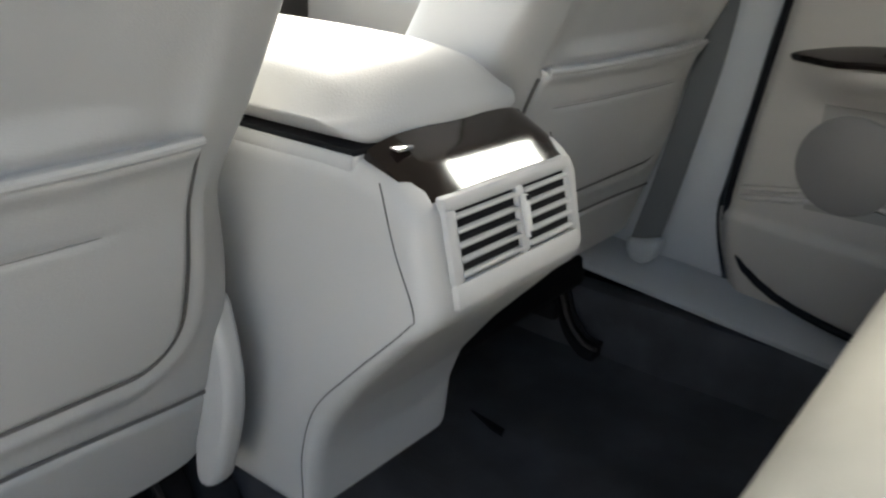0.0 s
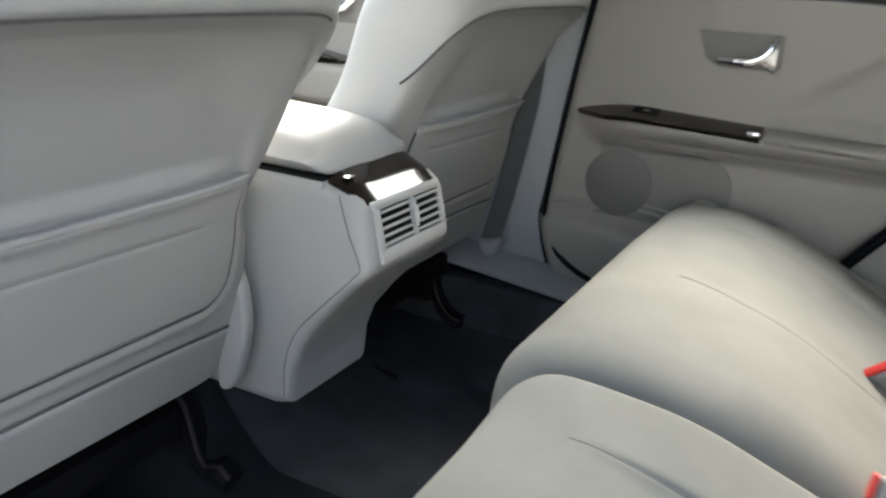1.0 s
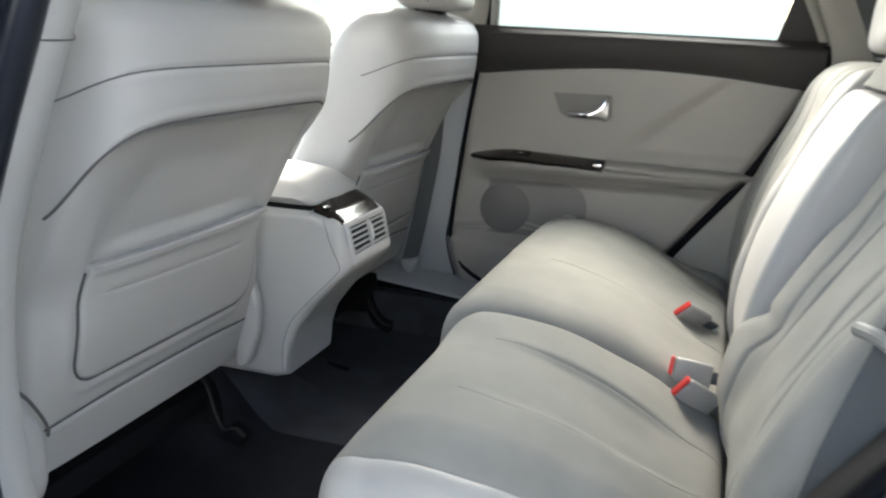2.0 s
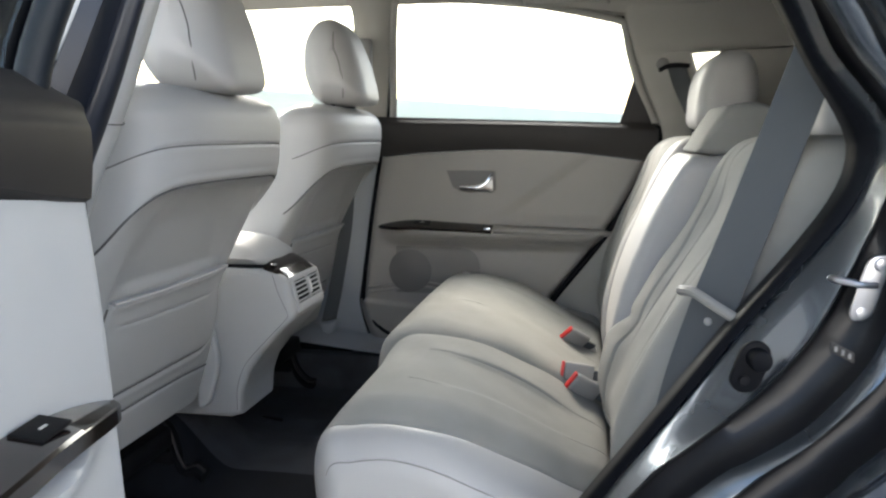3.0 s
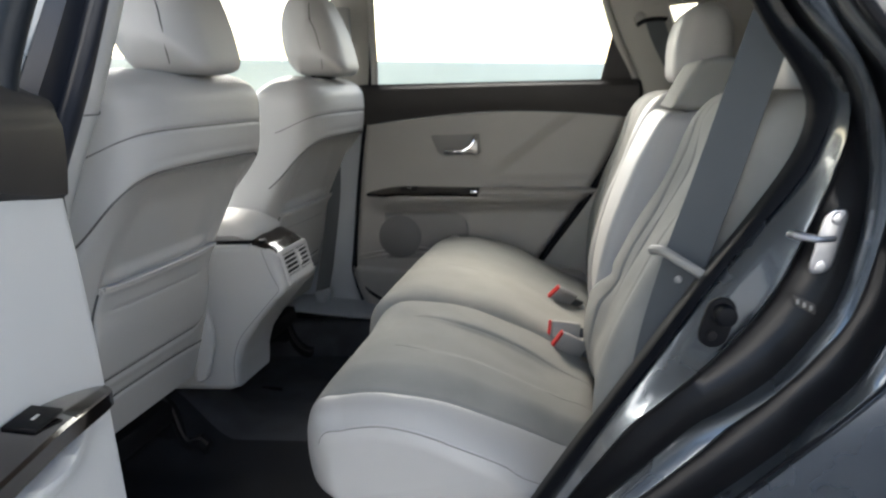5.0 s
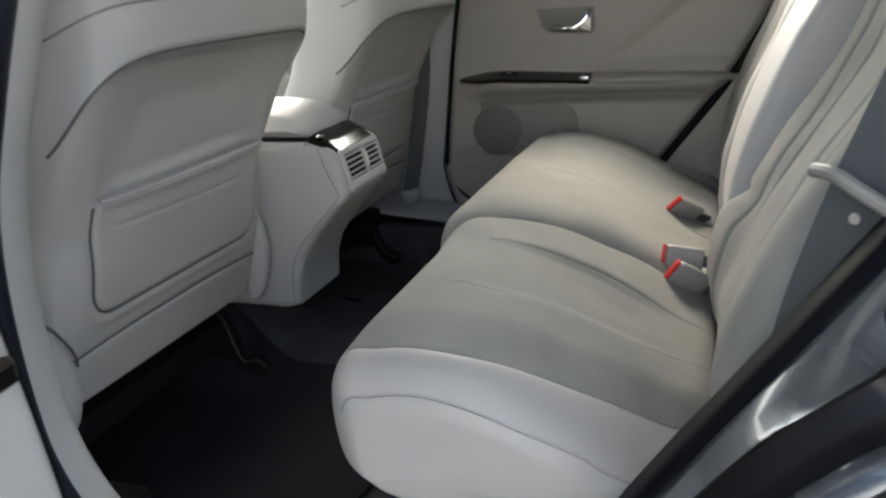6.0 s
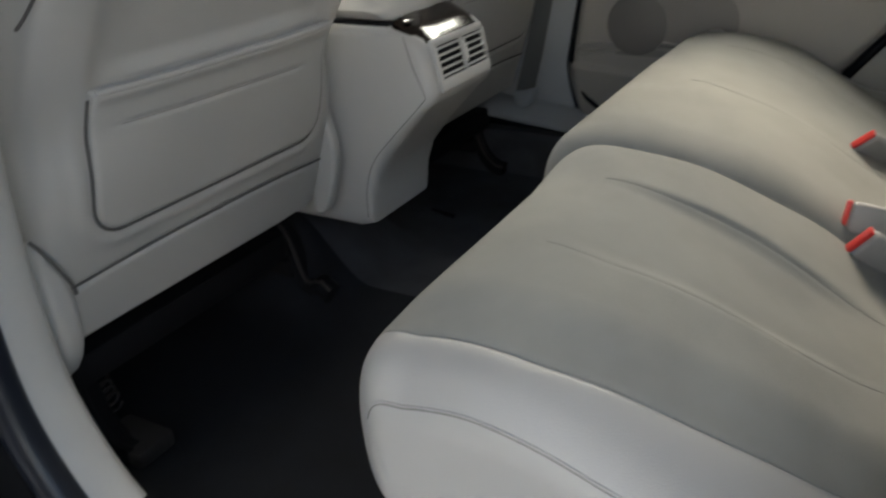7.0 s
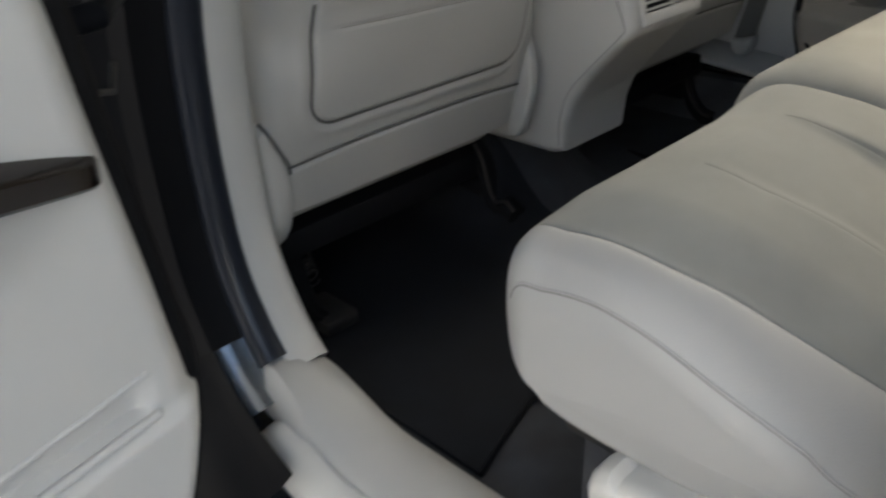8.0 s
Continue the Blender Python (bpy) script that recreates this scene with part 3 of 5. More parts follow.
trim_rows = pil[:, 1] > 0.486
# near pillar borrows the daylit copy: outside light put into its colour
part("pillar_trim", strip(*[pillar_line(dx, y, 0.015)[trim_rows] for dx, y in ((0.105, -0.72), (0.06, -0.70), (0.02, -0.705), (0.004, -0.72), (0.0, -0.745), (0.002, -0.768), (0.012, -0.775))]), LITTRIM, car, "pale grey moulded pillar trim", angle=60)
k = int(np.argmin(np.abs(pil[:, 1] - 1.207)))
joint = [pillar_line(dx, y, 0.015)[k] for dx, y in ((0.06, -0.6985), (0.02, -0.7035), (0.002, -0.719), (-0.0015, -0.745), (0.0005, -0.769), (0.012, -0.777))]
part("joint", tube(spline(joint[1:], 24), 0.0009, 6), SEAM, car, "joint between the two pillar trims")
part("door_seal", strip(*[pillar_line(0.008 - 0.017 * math.sin(q), -0.783 + 0.020 * math.cos(q), 0.015)[pil[:, 1] > 0.502] for q in np.linspace(-0.3, 3.4, 14)]), NAVYSEAL, car, "dark navy rubber door seal", angle=60)
part("jamb", strip(*[pillar_line(dx, y, 0.015)[pil[:, 1] > 0.478] for dx, y in ((0.012, -0.79), (0.02, -0.815), (0.02, -0.84), (0.045, -0.85), (0.055, -0.88), (0.075, -0.895), (0.09, -0.925), (0.10, -0.928), (0.112, -0.90), (0.10, -0.80))]), PAINT, car, "dark slate painted pillar jamb", angle=75)
# Dark skins added over the painted jamb draw its shade in colour
part("hinge_cover", strip(*[q[pil[:, 1] < 1.14] for q in (pillar_line(0.017, -0.842, 0.015), pillar_line(0.043, -0.853, 0.015), pillar_line(0.053, -0.883, 0.015), pillar_line(0.073, -0.898, 0.015), pillar_line(0.088, -0.928, 0.015), pillar_line(0.16, -0.935, 0.015))]), BLACK, car, "black sealed hinge area of the pillar", angle=60)
# navy skin added so the upper jamb shows no bright mirrored sky
part("jamb", strip(*[pillar_line(dx - 0.003, y - 0.002, 0.015)[pil[:, 1] > 1.14] for dx, y in ((0.014, -0.793), (0.02, -0.815), (0.02, -0.842), (0.043, -0.853))]), NAVYSEAL, car, "dark navy inner face of the pillar", angle=60)
part("hinge_cover", strip(*[pillar_line(dx - 0.003, y - 0.002, 0.015)[(pil[:, 1] <= 1.16) & (pil[:, 1] > 0.545)] for dx, y in ((0.014, -0.793), (0.02, -0.815), (0.02, -0.842), (0.043, -0.853))]), BLACK, car, "black sealed face of the pillar", angle=60)
part("front_door_skin", prism([(-1.3, 0.35), (-0.20, 0.35), (-0.20, 1.0), (-0.12, 1.2), (-1.3, 1.1)], lambda u, v, w: (u, -0.94 + w, v), 0.1, 0.02), PAINT, car, "dark slate metallic front door")

sill = [(-0.688, 0.38), (-0.692, 0.410), (-0.703, 0.429), (-0.725, 0.440), (-0.755, 0.439), (-0.792, 0.430), (-0.806, 0.405), (-0.806, 0.36)]


def capped(section, x0, x1, lift, r=0.03, n=40, full=0.35):
    """A profile carried along x, its first end rounded over r."""
    c = np.mean(section, axis=0)
    R = []
    for x in np.r_[x0 + r * (1 - np.cos(across(0, math.pi / 2, 10))), across(x0 + r, x1, n)[1:]]:
        k = math.sqrt(max(0.0, 1 - (1 - min(1, (x - x0) / r)) ** 2)) * 0.98 + 0.02
        R.append([(x, c[0] + (y - c[0]) * (full + (1 - full) * k), c[1] + (z - c[1]) * k + lift(x, y)) for y, z in section])
    return rings(np.array(R), False)


part("sill_trim", capped(sill, -0.088, 0.9, lambda x, y: 0.042 * float(smooth(0.10, -0.07, x)) + 0.042 * float(smooth(-0.70, -0.79, y)) * float(smooth(0.05, -0.06, x)), 0.02, full=0.86), TRIM, car, "grey sill trim", angle=50)
step = [(-0.796, 0.412), (-0.802, 0.419), (-0.815, 0.415), (-0.838, 0.398), (-0.842, 0.37)]
part("sill_step", capped(step, -0.045, 0.9, lambda x, y: 0.030 * float(smooth(0.10, -0.03, x))), PALE, car, "pale grey scuff plate", angle=50)
rock = [(-0.82, 0.385), (-0.835, 0.382), (-0.85, 0.378), (-0.865, 0.37), (-0.90, 0.36), (-0.925, 0.33), (-0.92, 0.22), (-0.85, 0.20)]
part("sill", rings(np.array([[(x, y, z) for y, z in rock] for x in across(-1.2, 1.0, 24)]), False), PAINT, car, "dark slate painted sill", angle=50)
part("floor_pan", box((0.3, 0, 0.31), (3.0, 1.6, 0.04), 0.01), BLACK, car)

# grab handles under the headlining
for gx, y0, a, z0, b in ((0.553, 0.612, 1.5, 1.568, 0.66), (-0.262, 0.560, 2.6, 1.592, 0.20)):
    lean = lambda u, v, w, gx=gx, y0=y0, a=a, z0=z0, b=b: (gx + u, y0 - a * v - 0.7 * w, z0 + b * v - 0.7 * w)
    g = part("grab_handle", prism(rounded(-0.100, 0.0, 0.100, 0.050, 0.016, 6), lean, 0.014, 0.004), LINING, car, "grey folding grab handle")
    loop = [lean(u, v, 0.006) for u, v in ((-0.118, -0.004), (-0.114, 0.032), (-0.100, 0.053), (-0.07, 0.059), (0.07, 0.059), (0.100, 0.053), (0.114, 0.032), (0.118, -0.004))]
    # darker tube paints the line of shadow round the handle
    part("recess", tube(spline(loop, 50), 0.0055, 10), GRILLE, g, "moulded handle surround")
lamp = part("roof_lamp", prism(rounded(-0.055, -0.032, 0.055, 0.032, 0.012), lambda u, v, w: (0.81 + u, 0.01 + v, 1.612 - w), 0.016, 0.003), GRILLE, car, "small roof lamp")
part("lens", box((0.80, 0.01, 1.594), (0.05, 0.036, 0.006), 0.002), GUIDE, lamp)
part("switch", box((0.845, 0.01, 1.594), (0.018, 0.012, 0.008), 0.002), DARK, lamp)

# ---------------------------------------------------------------- rear doors
HINGE, SWING = Vector((-0.06, -0.93, 0)), radians(-82)


def far_door(X, Y, Z):
    return np.stack([X - 0.15, 0.856 - Y - 0.055 * smooth(1.22, 1.6, Z), Z], -1)


def near_door(X, Y, Z):
    Y = Y + 0.18 * (np.sqrt((Z - 1.245) ** 2 + 0.0016) + (Z - 1.245))
    c, s = math.cos(SWING), math.sin(SWING)
    return np.stack([HINGE.x + c * X - s * Y, HINGE.y + s * X + c * Y, Z], -1)


panel_front = knots([(0.46, 0.17), (0.52, 0.125), (0.58, 0.100), (0.62, 0.088), (0.66, 0.080), (0.75, 0.088), (0.86, 0.102), (0.92, 0.110), (1.0, 0.118), (1.12, 0.133), (1.22, 0.146)])
panel_rear = knots([(0.46, 0.50), (0.6, 0.60), (0.712, 0.695), (0.9, 0.835), (1.1, 0.945), (1.17, 0.975), (1.22, 0.985)])
band_low = knots([(0.1, 1.118), (0.3, 1.135), (0.56, 1.147), (0.75, 1.138), (0.93, 1.118), (1.0, 1.11)])


def panel_depth(X, Z):
    """How far the door trim stands inward."""
    d = 0.176 + 0.012 * np.sin(np.clip((Z - 0.5) / 0.7, 0, 1) * math.pi)
    ledge = smooth(0.84, 0.90, Z) * (1 - smooth(0.905, 0.915, Z))
    d = d + 0.052 * ledge * smooth(0.13, 0.26, X) * (1 - 0.75 * smooth(0.70, 0.95, X))
    crease = 0.955 + (X - 0.50) * 0.75
    d = d - 0.010 * smooth(0.0, 0.05, crease - Z) * smooth(0.45, 0.6, X) * smooth(0.93, 0.96, Z)
    d = d + 0.010 * (1 - smooth(0.666, 0.684, Z + 0.08 * (np.minimum(X, 0.5) - 0.1))) * (1 - smooth(0.50, 0.60, X))
    line = np.exp(-(((Z - 0.872) / 0.004) ** 2)) * smooth(0.2, 0.3, X)
    return d - 0.004 * line


def build_door(lay, label, swing_open):
    d = thing("passenger_door", label, "car door", group="rear doors", at=tuple(lay(np.array(0.1), np.array(0.1), np.array(0.45)).tolist()))

    def front_of(z):
        return panel_front(z) - (0.023 if swing_open else 0)

    def depth_of(X, Z):
        d = panel_depth(X, Z)
        if swing_open:
            ledge = smooth(0.84, 0.90, Z) * (1 - smooth(0.905, 0.915, Z)) * (1 - 0.75 * smooth(0.70, 0.95, X))
            d = d + 0.052 * ledge * (smooth(0.11, 0.32, X) - smooth(0.13, 0.26, X))
            high, low = 0.724 - 0.12 * (X - 0.09), 0.688 - 0.08 * (X - 0.1)
            d = d - 0.013 * smooth(-0.002, 0.004, Z - low) * smooth(0.003, -0.003, Z - high) * smooth(0.100, 0.125, X)
        return d

    # trim below the dark shoulder, and the shoulder
    G, H = [], []
    for t in across(0, 1, 220):
        xs0 = across(0, 1, 110)
        z = 0.47 + (1.125 - 0.47) * t
        a, b = float(front_of(z)), float(panel_rear(z))
        xs = a + (b - a) * xs0
        zz = 0.47 + (band_low(xs) - 0.47) * t
        edge = 0.03 * (1 - np.minimum(1, np.minimum(xs - a, b - xs) / 0.03)) ** 2
        y = depth_of(xs, zz) - edge
        G.append(lay(xs, y, zz))
        H.append(lay(xs, y - 0.012 + edge * 0.5, zz))
    G, H = np.array(G), np.array(H)
    # the open door takes the daylit copy, the closed one the shaded copy
    part("door_panel", slab(G, H - G), LITTRIM if swing_open else SHADETRIM, d, "grey moulded door trim")
    G, H = [], []
    for t in across(0, 1, 40):
        if swing_open:
            # upright face, soft crease, then a top that runs back to the glass and dies out at the hinge end
            back = max(0.0, (t - 0.62) / 0.38)
            y = 0.187 + 0.006 * math.sin(min(1, t / 0.62) * 2.2) - 0.050 * back - 0.004 * float(smooth(0.5, 0.62, t))
            xs = across(0.148 - 0.06 * back - 0.010 * (1 - min(1, t / 0.62)), 0.975, 80)
            low = band_low(xs) + 0.003 + 0.010 * smooth(0.17, 0.36, xs)
            crease = 1.206 - 0.012 * smooth(0.5, 0.95, xs)
            rise = 0.034 * smooth(0.05, 0.20, xs) * smooth(0, 1, 0.25 + 0.75 * back) * (back > 0)
            zz = low + (crease - low) * min(1, t / 0.62) + rise + 0.004 * math.sin(min(1, back * 3) * 1.57)
        else:
            xs = across(0.135, 0.975, 80)
            zz = band_low(xs) + 0.003 + (1.246 - 0.022 * xs - band_low(xs)) * t
            y = 0.186 + 0.012 * math.sin(t * 2.6) - 0.012 * float(smooth(0.8, 1.0, t))
        G.append(lay(xs, np.full(80, y), zz))
        H.append(lay(xs, np.full(80, y - (0.02 if swing_open else 0.05)), zz - (0.012 if swing_open else 0)))
    G, H = np.array(G), np.array(H)
    part("shoulder", slab(G, H - G), DARK, d, "charcoal soft-touch door shoulder")
    # outer shell
    G, H = [], []
    for z in across(0.40, 1.19, 30):
        a, b = float(front_of(z)) - 0.075, float(panel_rear(z)) + 0.075
        xs = across(a, b, 40)
        y = 0.02 - 0.05 * np.sin(np.clip((z - 0.35) / 0.9, 0, 1) * math.pi) + 0.0 * xs
        G.append(lay(xs, y, np.full(40, z)))
        H.append(lay(xs, y + 0.02, np.full(40, z)))
    G, H = np.array(G), np.array(H)
    part("skin", slab(G, H - G), PAINT, d, "dark slate metallic door skin")
    E1 = []
    for z in across(0.42, 1.20, 30):
        a = float(front_of(z))
        E1.append([lay(np.array(x), np.array(y), np.array(z)) for x, y in ((a - 0.07, 0.02), (a - 0.06, 0.06), (a - 0.035, 0.07), (a - 0.03, 0.13), (a - 0.012, 0.14), (a - 0.006, 0.165), (a + 0.02, 0.166))])
    # open door's edge is black instead of paint, drawing the shade by the pillar
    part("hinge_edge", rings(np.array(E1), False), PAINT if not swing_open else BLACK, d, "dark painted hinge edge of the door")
    E2 = []
    for z in across(0.42, 1.20, 30):
        b = float(panel_rear(z))
        E2.append([lay(np.array(x), np.array(y), np.array(z)) for x, y in ((b + 0.07, 0.02), (b + 0.06, 0.06), (b + 0.02, 0.08), (b + 0.012, 0.15), (b - 0.02, 0.166))])
    part("lock_edge", rings(np.array(E2), False), PAINT, d)

    def cord(name, pts, r, mat, lab="", parent=d):
        p = np.array(pts, float)
        return part(name, tube(lay(p[:, 0], p[:, 1], p[:, 2]), r, 20), mat, parent, lab)

    # window: frame, pane, dark corner
    outline = [(0.185, 1.23), (0.193, 1.40), (0.205, 1.545), (0.222, 1.572), (0.255, 1.58), (0.50, 1.565), (0.70, 1.542), (0.84, 1.517), (0.868, 1.50), (0.885, 1.43), (0.915, 1.34), (0.975, 1.21)]
    outline = [(x - 0.06 * float(smooth(1.22, 1.52, z)) * (x < 0.3), z) if swing_open else (x, z + 0.024 * float(smooth(1.45, 1.54, z)) * float(smooth(0.85, 0.3, x))) for x, z in outline]
    if swing_open:
        outline = [(0.182, 1.15)] + outline
    o = spline(outline, 90)
    # the open door's frame gets the darkened paint copy in place of shade
    cord("window_frame", [(x, 0.155 if swing_open else 0.165, z) for x, z in o], 0.016 if swing_open else 0.011, LINING if not swing_open else FRAMESHADE, "window frame moulding")
    cord("window_frame", [(x - 0.02 * (x < 0.3) + (0 if swing_open else 0.016 * float(smooth(0.8, 0.87, x))), 0.112 if swing_open else 0.13, z + 0.02 * (z > 1.4)) for x, z in o], 0.022, RUBBER, "black window frame")
    q = [(x, z) for x, z in spline(outline, 26)]
    part("window_pane", prism(q, lambda u, v, w: tuple(lay(np.array(u), np.array(0.125 - w), np.array(v)).tolist()), 0.004, 0), GLASS, d, "clear side window").visible_shadow = False
    tri = [(0.862, 1.215), (0.970, 1.215), (0.942, 1.29), (0.918, 1.36), (0.908, 1.385), (0.896, 1.34)]
    part("corner_panel", prism(tri, lambda u, v, w: tuple(lay(np.array(u), np.array(0.15 + w), np.array(v)).tolist()), 0.02, 0.003), DARK, d, "charcoal window corner panel")
    cord("belt_strip", [(x, 0.148, 1.228 - 0.022 * (x - 0.18)) for x in across(0.18, 0.92, 30)], 0.010, RUBBER, "black window wiper strip")

    # switch panel: a long dark glossy blade on the armrest
    xs = across(0.100 if swing_open else 0.128, 0.500, 60)
    S = []
    for x in xs:
        t = (x - 0.122) / 0.378
        if swing_open:
            # widens steadily from the hinge end, with an upright front face
            top = 0.914 + 0.035 * math.sin(min(1, (x - 0.09) / 0.25) * math.pi * 0.5)
            y = max(0.176, 0.188 + 0.058 * (1 - math.exp(-max(0.0, x - 0.094) / 0.13)) - 0.034 * max(0.0, 1 - (x - 0.087) / 0.03) ** 2)
            ring = ((0.160, top), (0.168, top), (y - 0.003, top - 0.010), (y, top - 0.013), (y, top - 0.028), (y - 0.003, top - 0.031), (0.160, top - 0.034))
        else:
            top = 0.912 + 0.031 * math.sin(min(1, t * 2.4) * math.pi * 0.5) - 0.016 * t
            y = 0.178 + 0.010 * float(smooth(0.0, 0.10, t)) + 0.054 * float(smooth(0.0, 0.28, t))
            out = top - 0.26 * (y - 0.168)
            ring = ((0.160, top), (0.170, top), (0.5 * (y + 0.170), 0.5 * (top + out) + 0.001), (y - 0.002, out), (y, out - 0.003), (y - 0.003, out - 0.009), (0.160, out - 0.012))
        S.append([lay(np.array(x), np.array(yy), np.array(zz)) for yy, zz in ring])
    blade = part("switch_panel", rings(np.array(S)), GLOSS, d, "dark glossy switch panel on the armrest")
    sz = 0.0167 if swing_open else 0.0
    at = lay(np.array(0.285), np.array(0.204), np.array(0.9268 + sz))
    rot = Matrix.Rotation(SWING if swing_open else 0, 4, "Z")
    tip = Matrix.Rotation(radians(-8.5 if swing_open else 14.5), 4, "X")
    sw = part("window_switch", box(at, (0.05, 0.030, 0.004), 0.0015, turn=rot @ tip), BLACK, blade, "black window switch")
    part("mark", box(lay(np.array(0.285), np.array(0.206), np.array(0.9284 + sz)), (0.012, 0.003, 0.001), 0.0004, turn=rot @ tip), PALE, sw)
    end = lay(np.array(0.488), np.array(0.240), np.array(0.915))
    part("end_cap", box(end, (0.022, 0.008, 0.010), 0.003, turn=rot), CHROME, blade, "bright end cap")
    # pad behind it
    S = []
    for x in across(0.508, 0.93, 40):
        t = (x - 0.508) / 0.42
        y = 0.246 - 0.045 * float(smooth(0.35, 1.0, t))
        z = 0.926 - 0.010 * t
        ry, rz = 0.040 * (1 - 0.8 * float(smooth(0.6, 1.0, t))), 0.014 * (1 - 0.6 * float(smooth(0.6, 1.0, t)))
        S.append([lay(np.array(x), np.array(y - 0.034 + ry * math.cos(q)), np.array(z - 0.014 + rz * math.sin(q))) for q in np.linspace(-1.9, 1.9, 18)])
    part("armrest", rings(np.array(S)), SHADETRIM, d, "padded warm grey door armrest")
    # inner handle on a flat darker plate that paints the cup's shade
    cup = [(0.355, 1.085), (0.505, 1.085), (0.508, 1.03), (0.498, 1.022), (0.40, 1.022), (0.375, 1.035)]
    bz = part("handle_cup", prism(cup, lambda u, v, w: tuple(lay(np.array(u), np.array(float(depth_of(np.array(u), np.array(v))) - 0.004 + w), np.array(v)).tolist()), 0.006, 0.002), GRILLE, d, "recessed handle cup")
    S = []
    for x in across(0.40, 0.50, 30):
        t = (x - 0.40) / 0.10
        h = 0.008 + 0.010 * t**1.5 + 0.022 * float(smooth(0.72, 1.0, t))
        y = 0.205 + 0.012 * math.sin(t * math.pi)
        zc = 1.036 + 0.016 * float(smooth(0.5, 1.0, t))
        S.append([lay(np.array(x), np.array(y + 0.006 * math.cos(a)), np.array(zc + h * math.sin(a) * 0.8)) for a in np.linspace(0, 2 * math.pi, 12, endpoint=False)])
    part("handle", rings(np.array(S)), CHROME, bz, "chrome inner door handle")
    # speaker
    so = 0.075 if swing_open else 0.0
    G, H = [], []
    for z in across(0.705, 0.852, 36):
        right = 0.462 - (0.06 - math.sqrt(max(0.0, 0.06**2 - max(0.0, z - 0.792) ** 2)))
        xs = across(0.20 + so, right + so, 40)
        zz = np.full(40, z)
        y = depth_of(xs, zz) + 0.004
        G.append(lay(xs, y, zz))
        H.append(lay(xs, y - 0.008, zz))
    G, H = np.array(G), np.array(H)
    # the cover's darker grey also holds the shade on the lower door
    gr = part("speaker_cover", slab(G, H - G), GRILLE, d, "dark grey moulded speaker cover")
    c = lay(np.array(0.245 + so), np.array(float(depth_of(np.array(0.245 + so), np.array(0.775))) + 0.004), np.array(0.775))
    axis = lay(np.array(0.25), np.array(1.0), np.array(0.74)) - lay(np.array(0.25), np.array(0.0), np.array(0.74))
    part("speaker_grille", disc(c, axis, 0.068, 0.006, 40, 0.002), MESH, gr, "round perforated speaker grille")
    for drop in () if swing_open else (0.0, 0.014):
        lip = [(x, float(depth_of(np.array(x), np.array(0.73))) + 0.001, 0.713 - drop + 0.16 * (x - 0.095) * (1 - 0.8 * float(smooth(0.24, 0.42, x)))) for x in across(0.11, 0.46, 30)]
        cord("rib", lip, 0.005, LITTRIM if swing_open else SHADETRIM, "moulded rib")
    if swing_open:
        for z0, slope, out, r in ((0.7255, -0.12, 0.006, 0.0030), (0.684, -0.08, -0.007, 0.0042)):
            run = [(x, z0 + slope * (x - 0.09)) for x in across(0.108, 0.46, 30)]
            cord("rib", [(x, float(depth_of(np.array(x), np.array(z + out))) - 0.001, z) for x, z in run], r, LITTRIM, "moulded rib")
    return d, cord


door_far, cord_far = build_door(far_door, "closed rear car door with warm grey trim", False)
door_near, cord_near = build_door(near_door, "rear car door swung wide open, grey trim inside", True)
cord_near("check_strap", [(0.0, 0.06, 0.93), (0.03, 0.10, 0.92), (0.06, 0.12, 0.93), (0.085, 0.10, 0.94)], 0.0028, DARK, "steel check strap and harness")
cord_near("harness", [(-0.02, 0.02, 0.97), (0.0, 0.08, 0.99), (0.04, 0.12, 0.985), (0.09, 0.11, 0.98)], 0.011, RUBBER, "black rubber wiring sleeve")

# ---------------------------------------------------------------- front seats
back_x = knots([(0.58, -0.21), (0.62, -0.197), (0.70, -0.172), (0.756, -0.155), (0.84, -0.128), (0.92, -0.10), (0.96, -0.082), (1.0, -0.062), (1.05, -0.035), (1.092, -0.012), (1.102, -0.004), (1.112, 0.020), (1.13, 0.028), (1.16, 0.032), (1.20, 0.033), (1.230, 0.026), (1.250, 0.008), (1.263, -0.025), (1.271, -0.07)])
front_x = knots([(0.58, -0.42), (0.75, -0.37), (0.914, -0.31), (0.976, -0.275), (1.1, -0.235), (1.2, -0.19), (1.245, -0.15), (1.264, -0.11), (1.271, -0.085)])
half_w = knots([(0.58, 0.258), (0.62, 0.264), (0.75, 0.267), (0.95, 0.267), (1.1, 0.268), (1.18, 0.268), (1.225, 0.264), (1.244, 0.250), (1.259, 0.222), (1.267, 0.18), (1.271, 0.13)])
ARCH = 0.125


def arch(u):
    """How far the hood's lower line drops as the seat back curves away to its sides (u = 1 at the side)."""
    u = np.clip(np.abs(u), 0, 1)
    side = 1 - np.maximum(0, 1 - u**3.4) ** (1 / 3.4)
    return ARCH * (0.3 * side + 0.7 * smooth(0.05, 1.1, side))


RIM = (1 - (1 - across(0.1, 1, 46)) ** 3.4) ** (1 / 3.4)
ROUND = np.unique(np.r_[-RIM, across(-0.69, 0.69, 110), RIM])


def pocket_edge(y, z):
    """How far a point of the seat back lies outside the map pocket's outline (negative inside)."""
    qy, qz = np.maximum(np.abs(y) - 0.168, 0), np.maximum(0.788 - z, 0)
    low = np.sqrt(qy**2 + qz**2) - 0.040
    return np.maximum(low, z - 0.921)


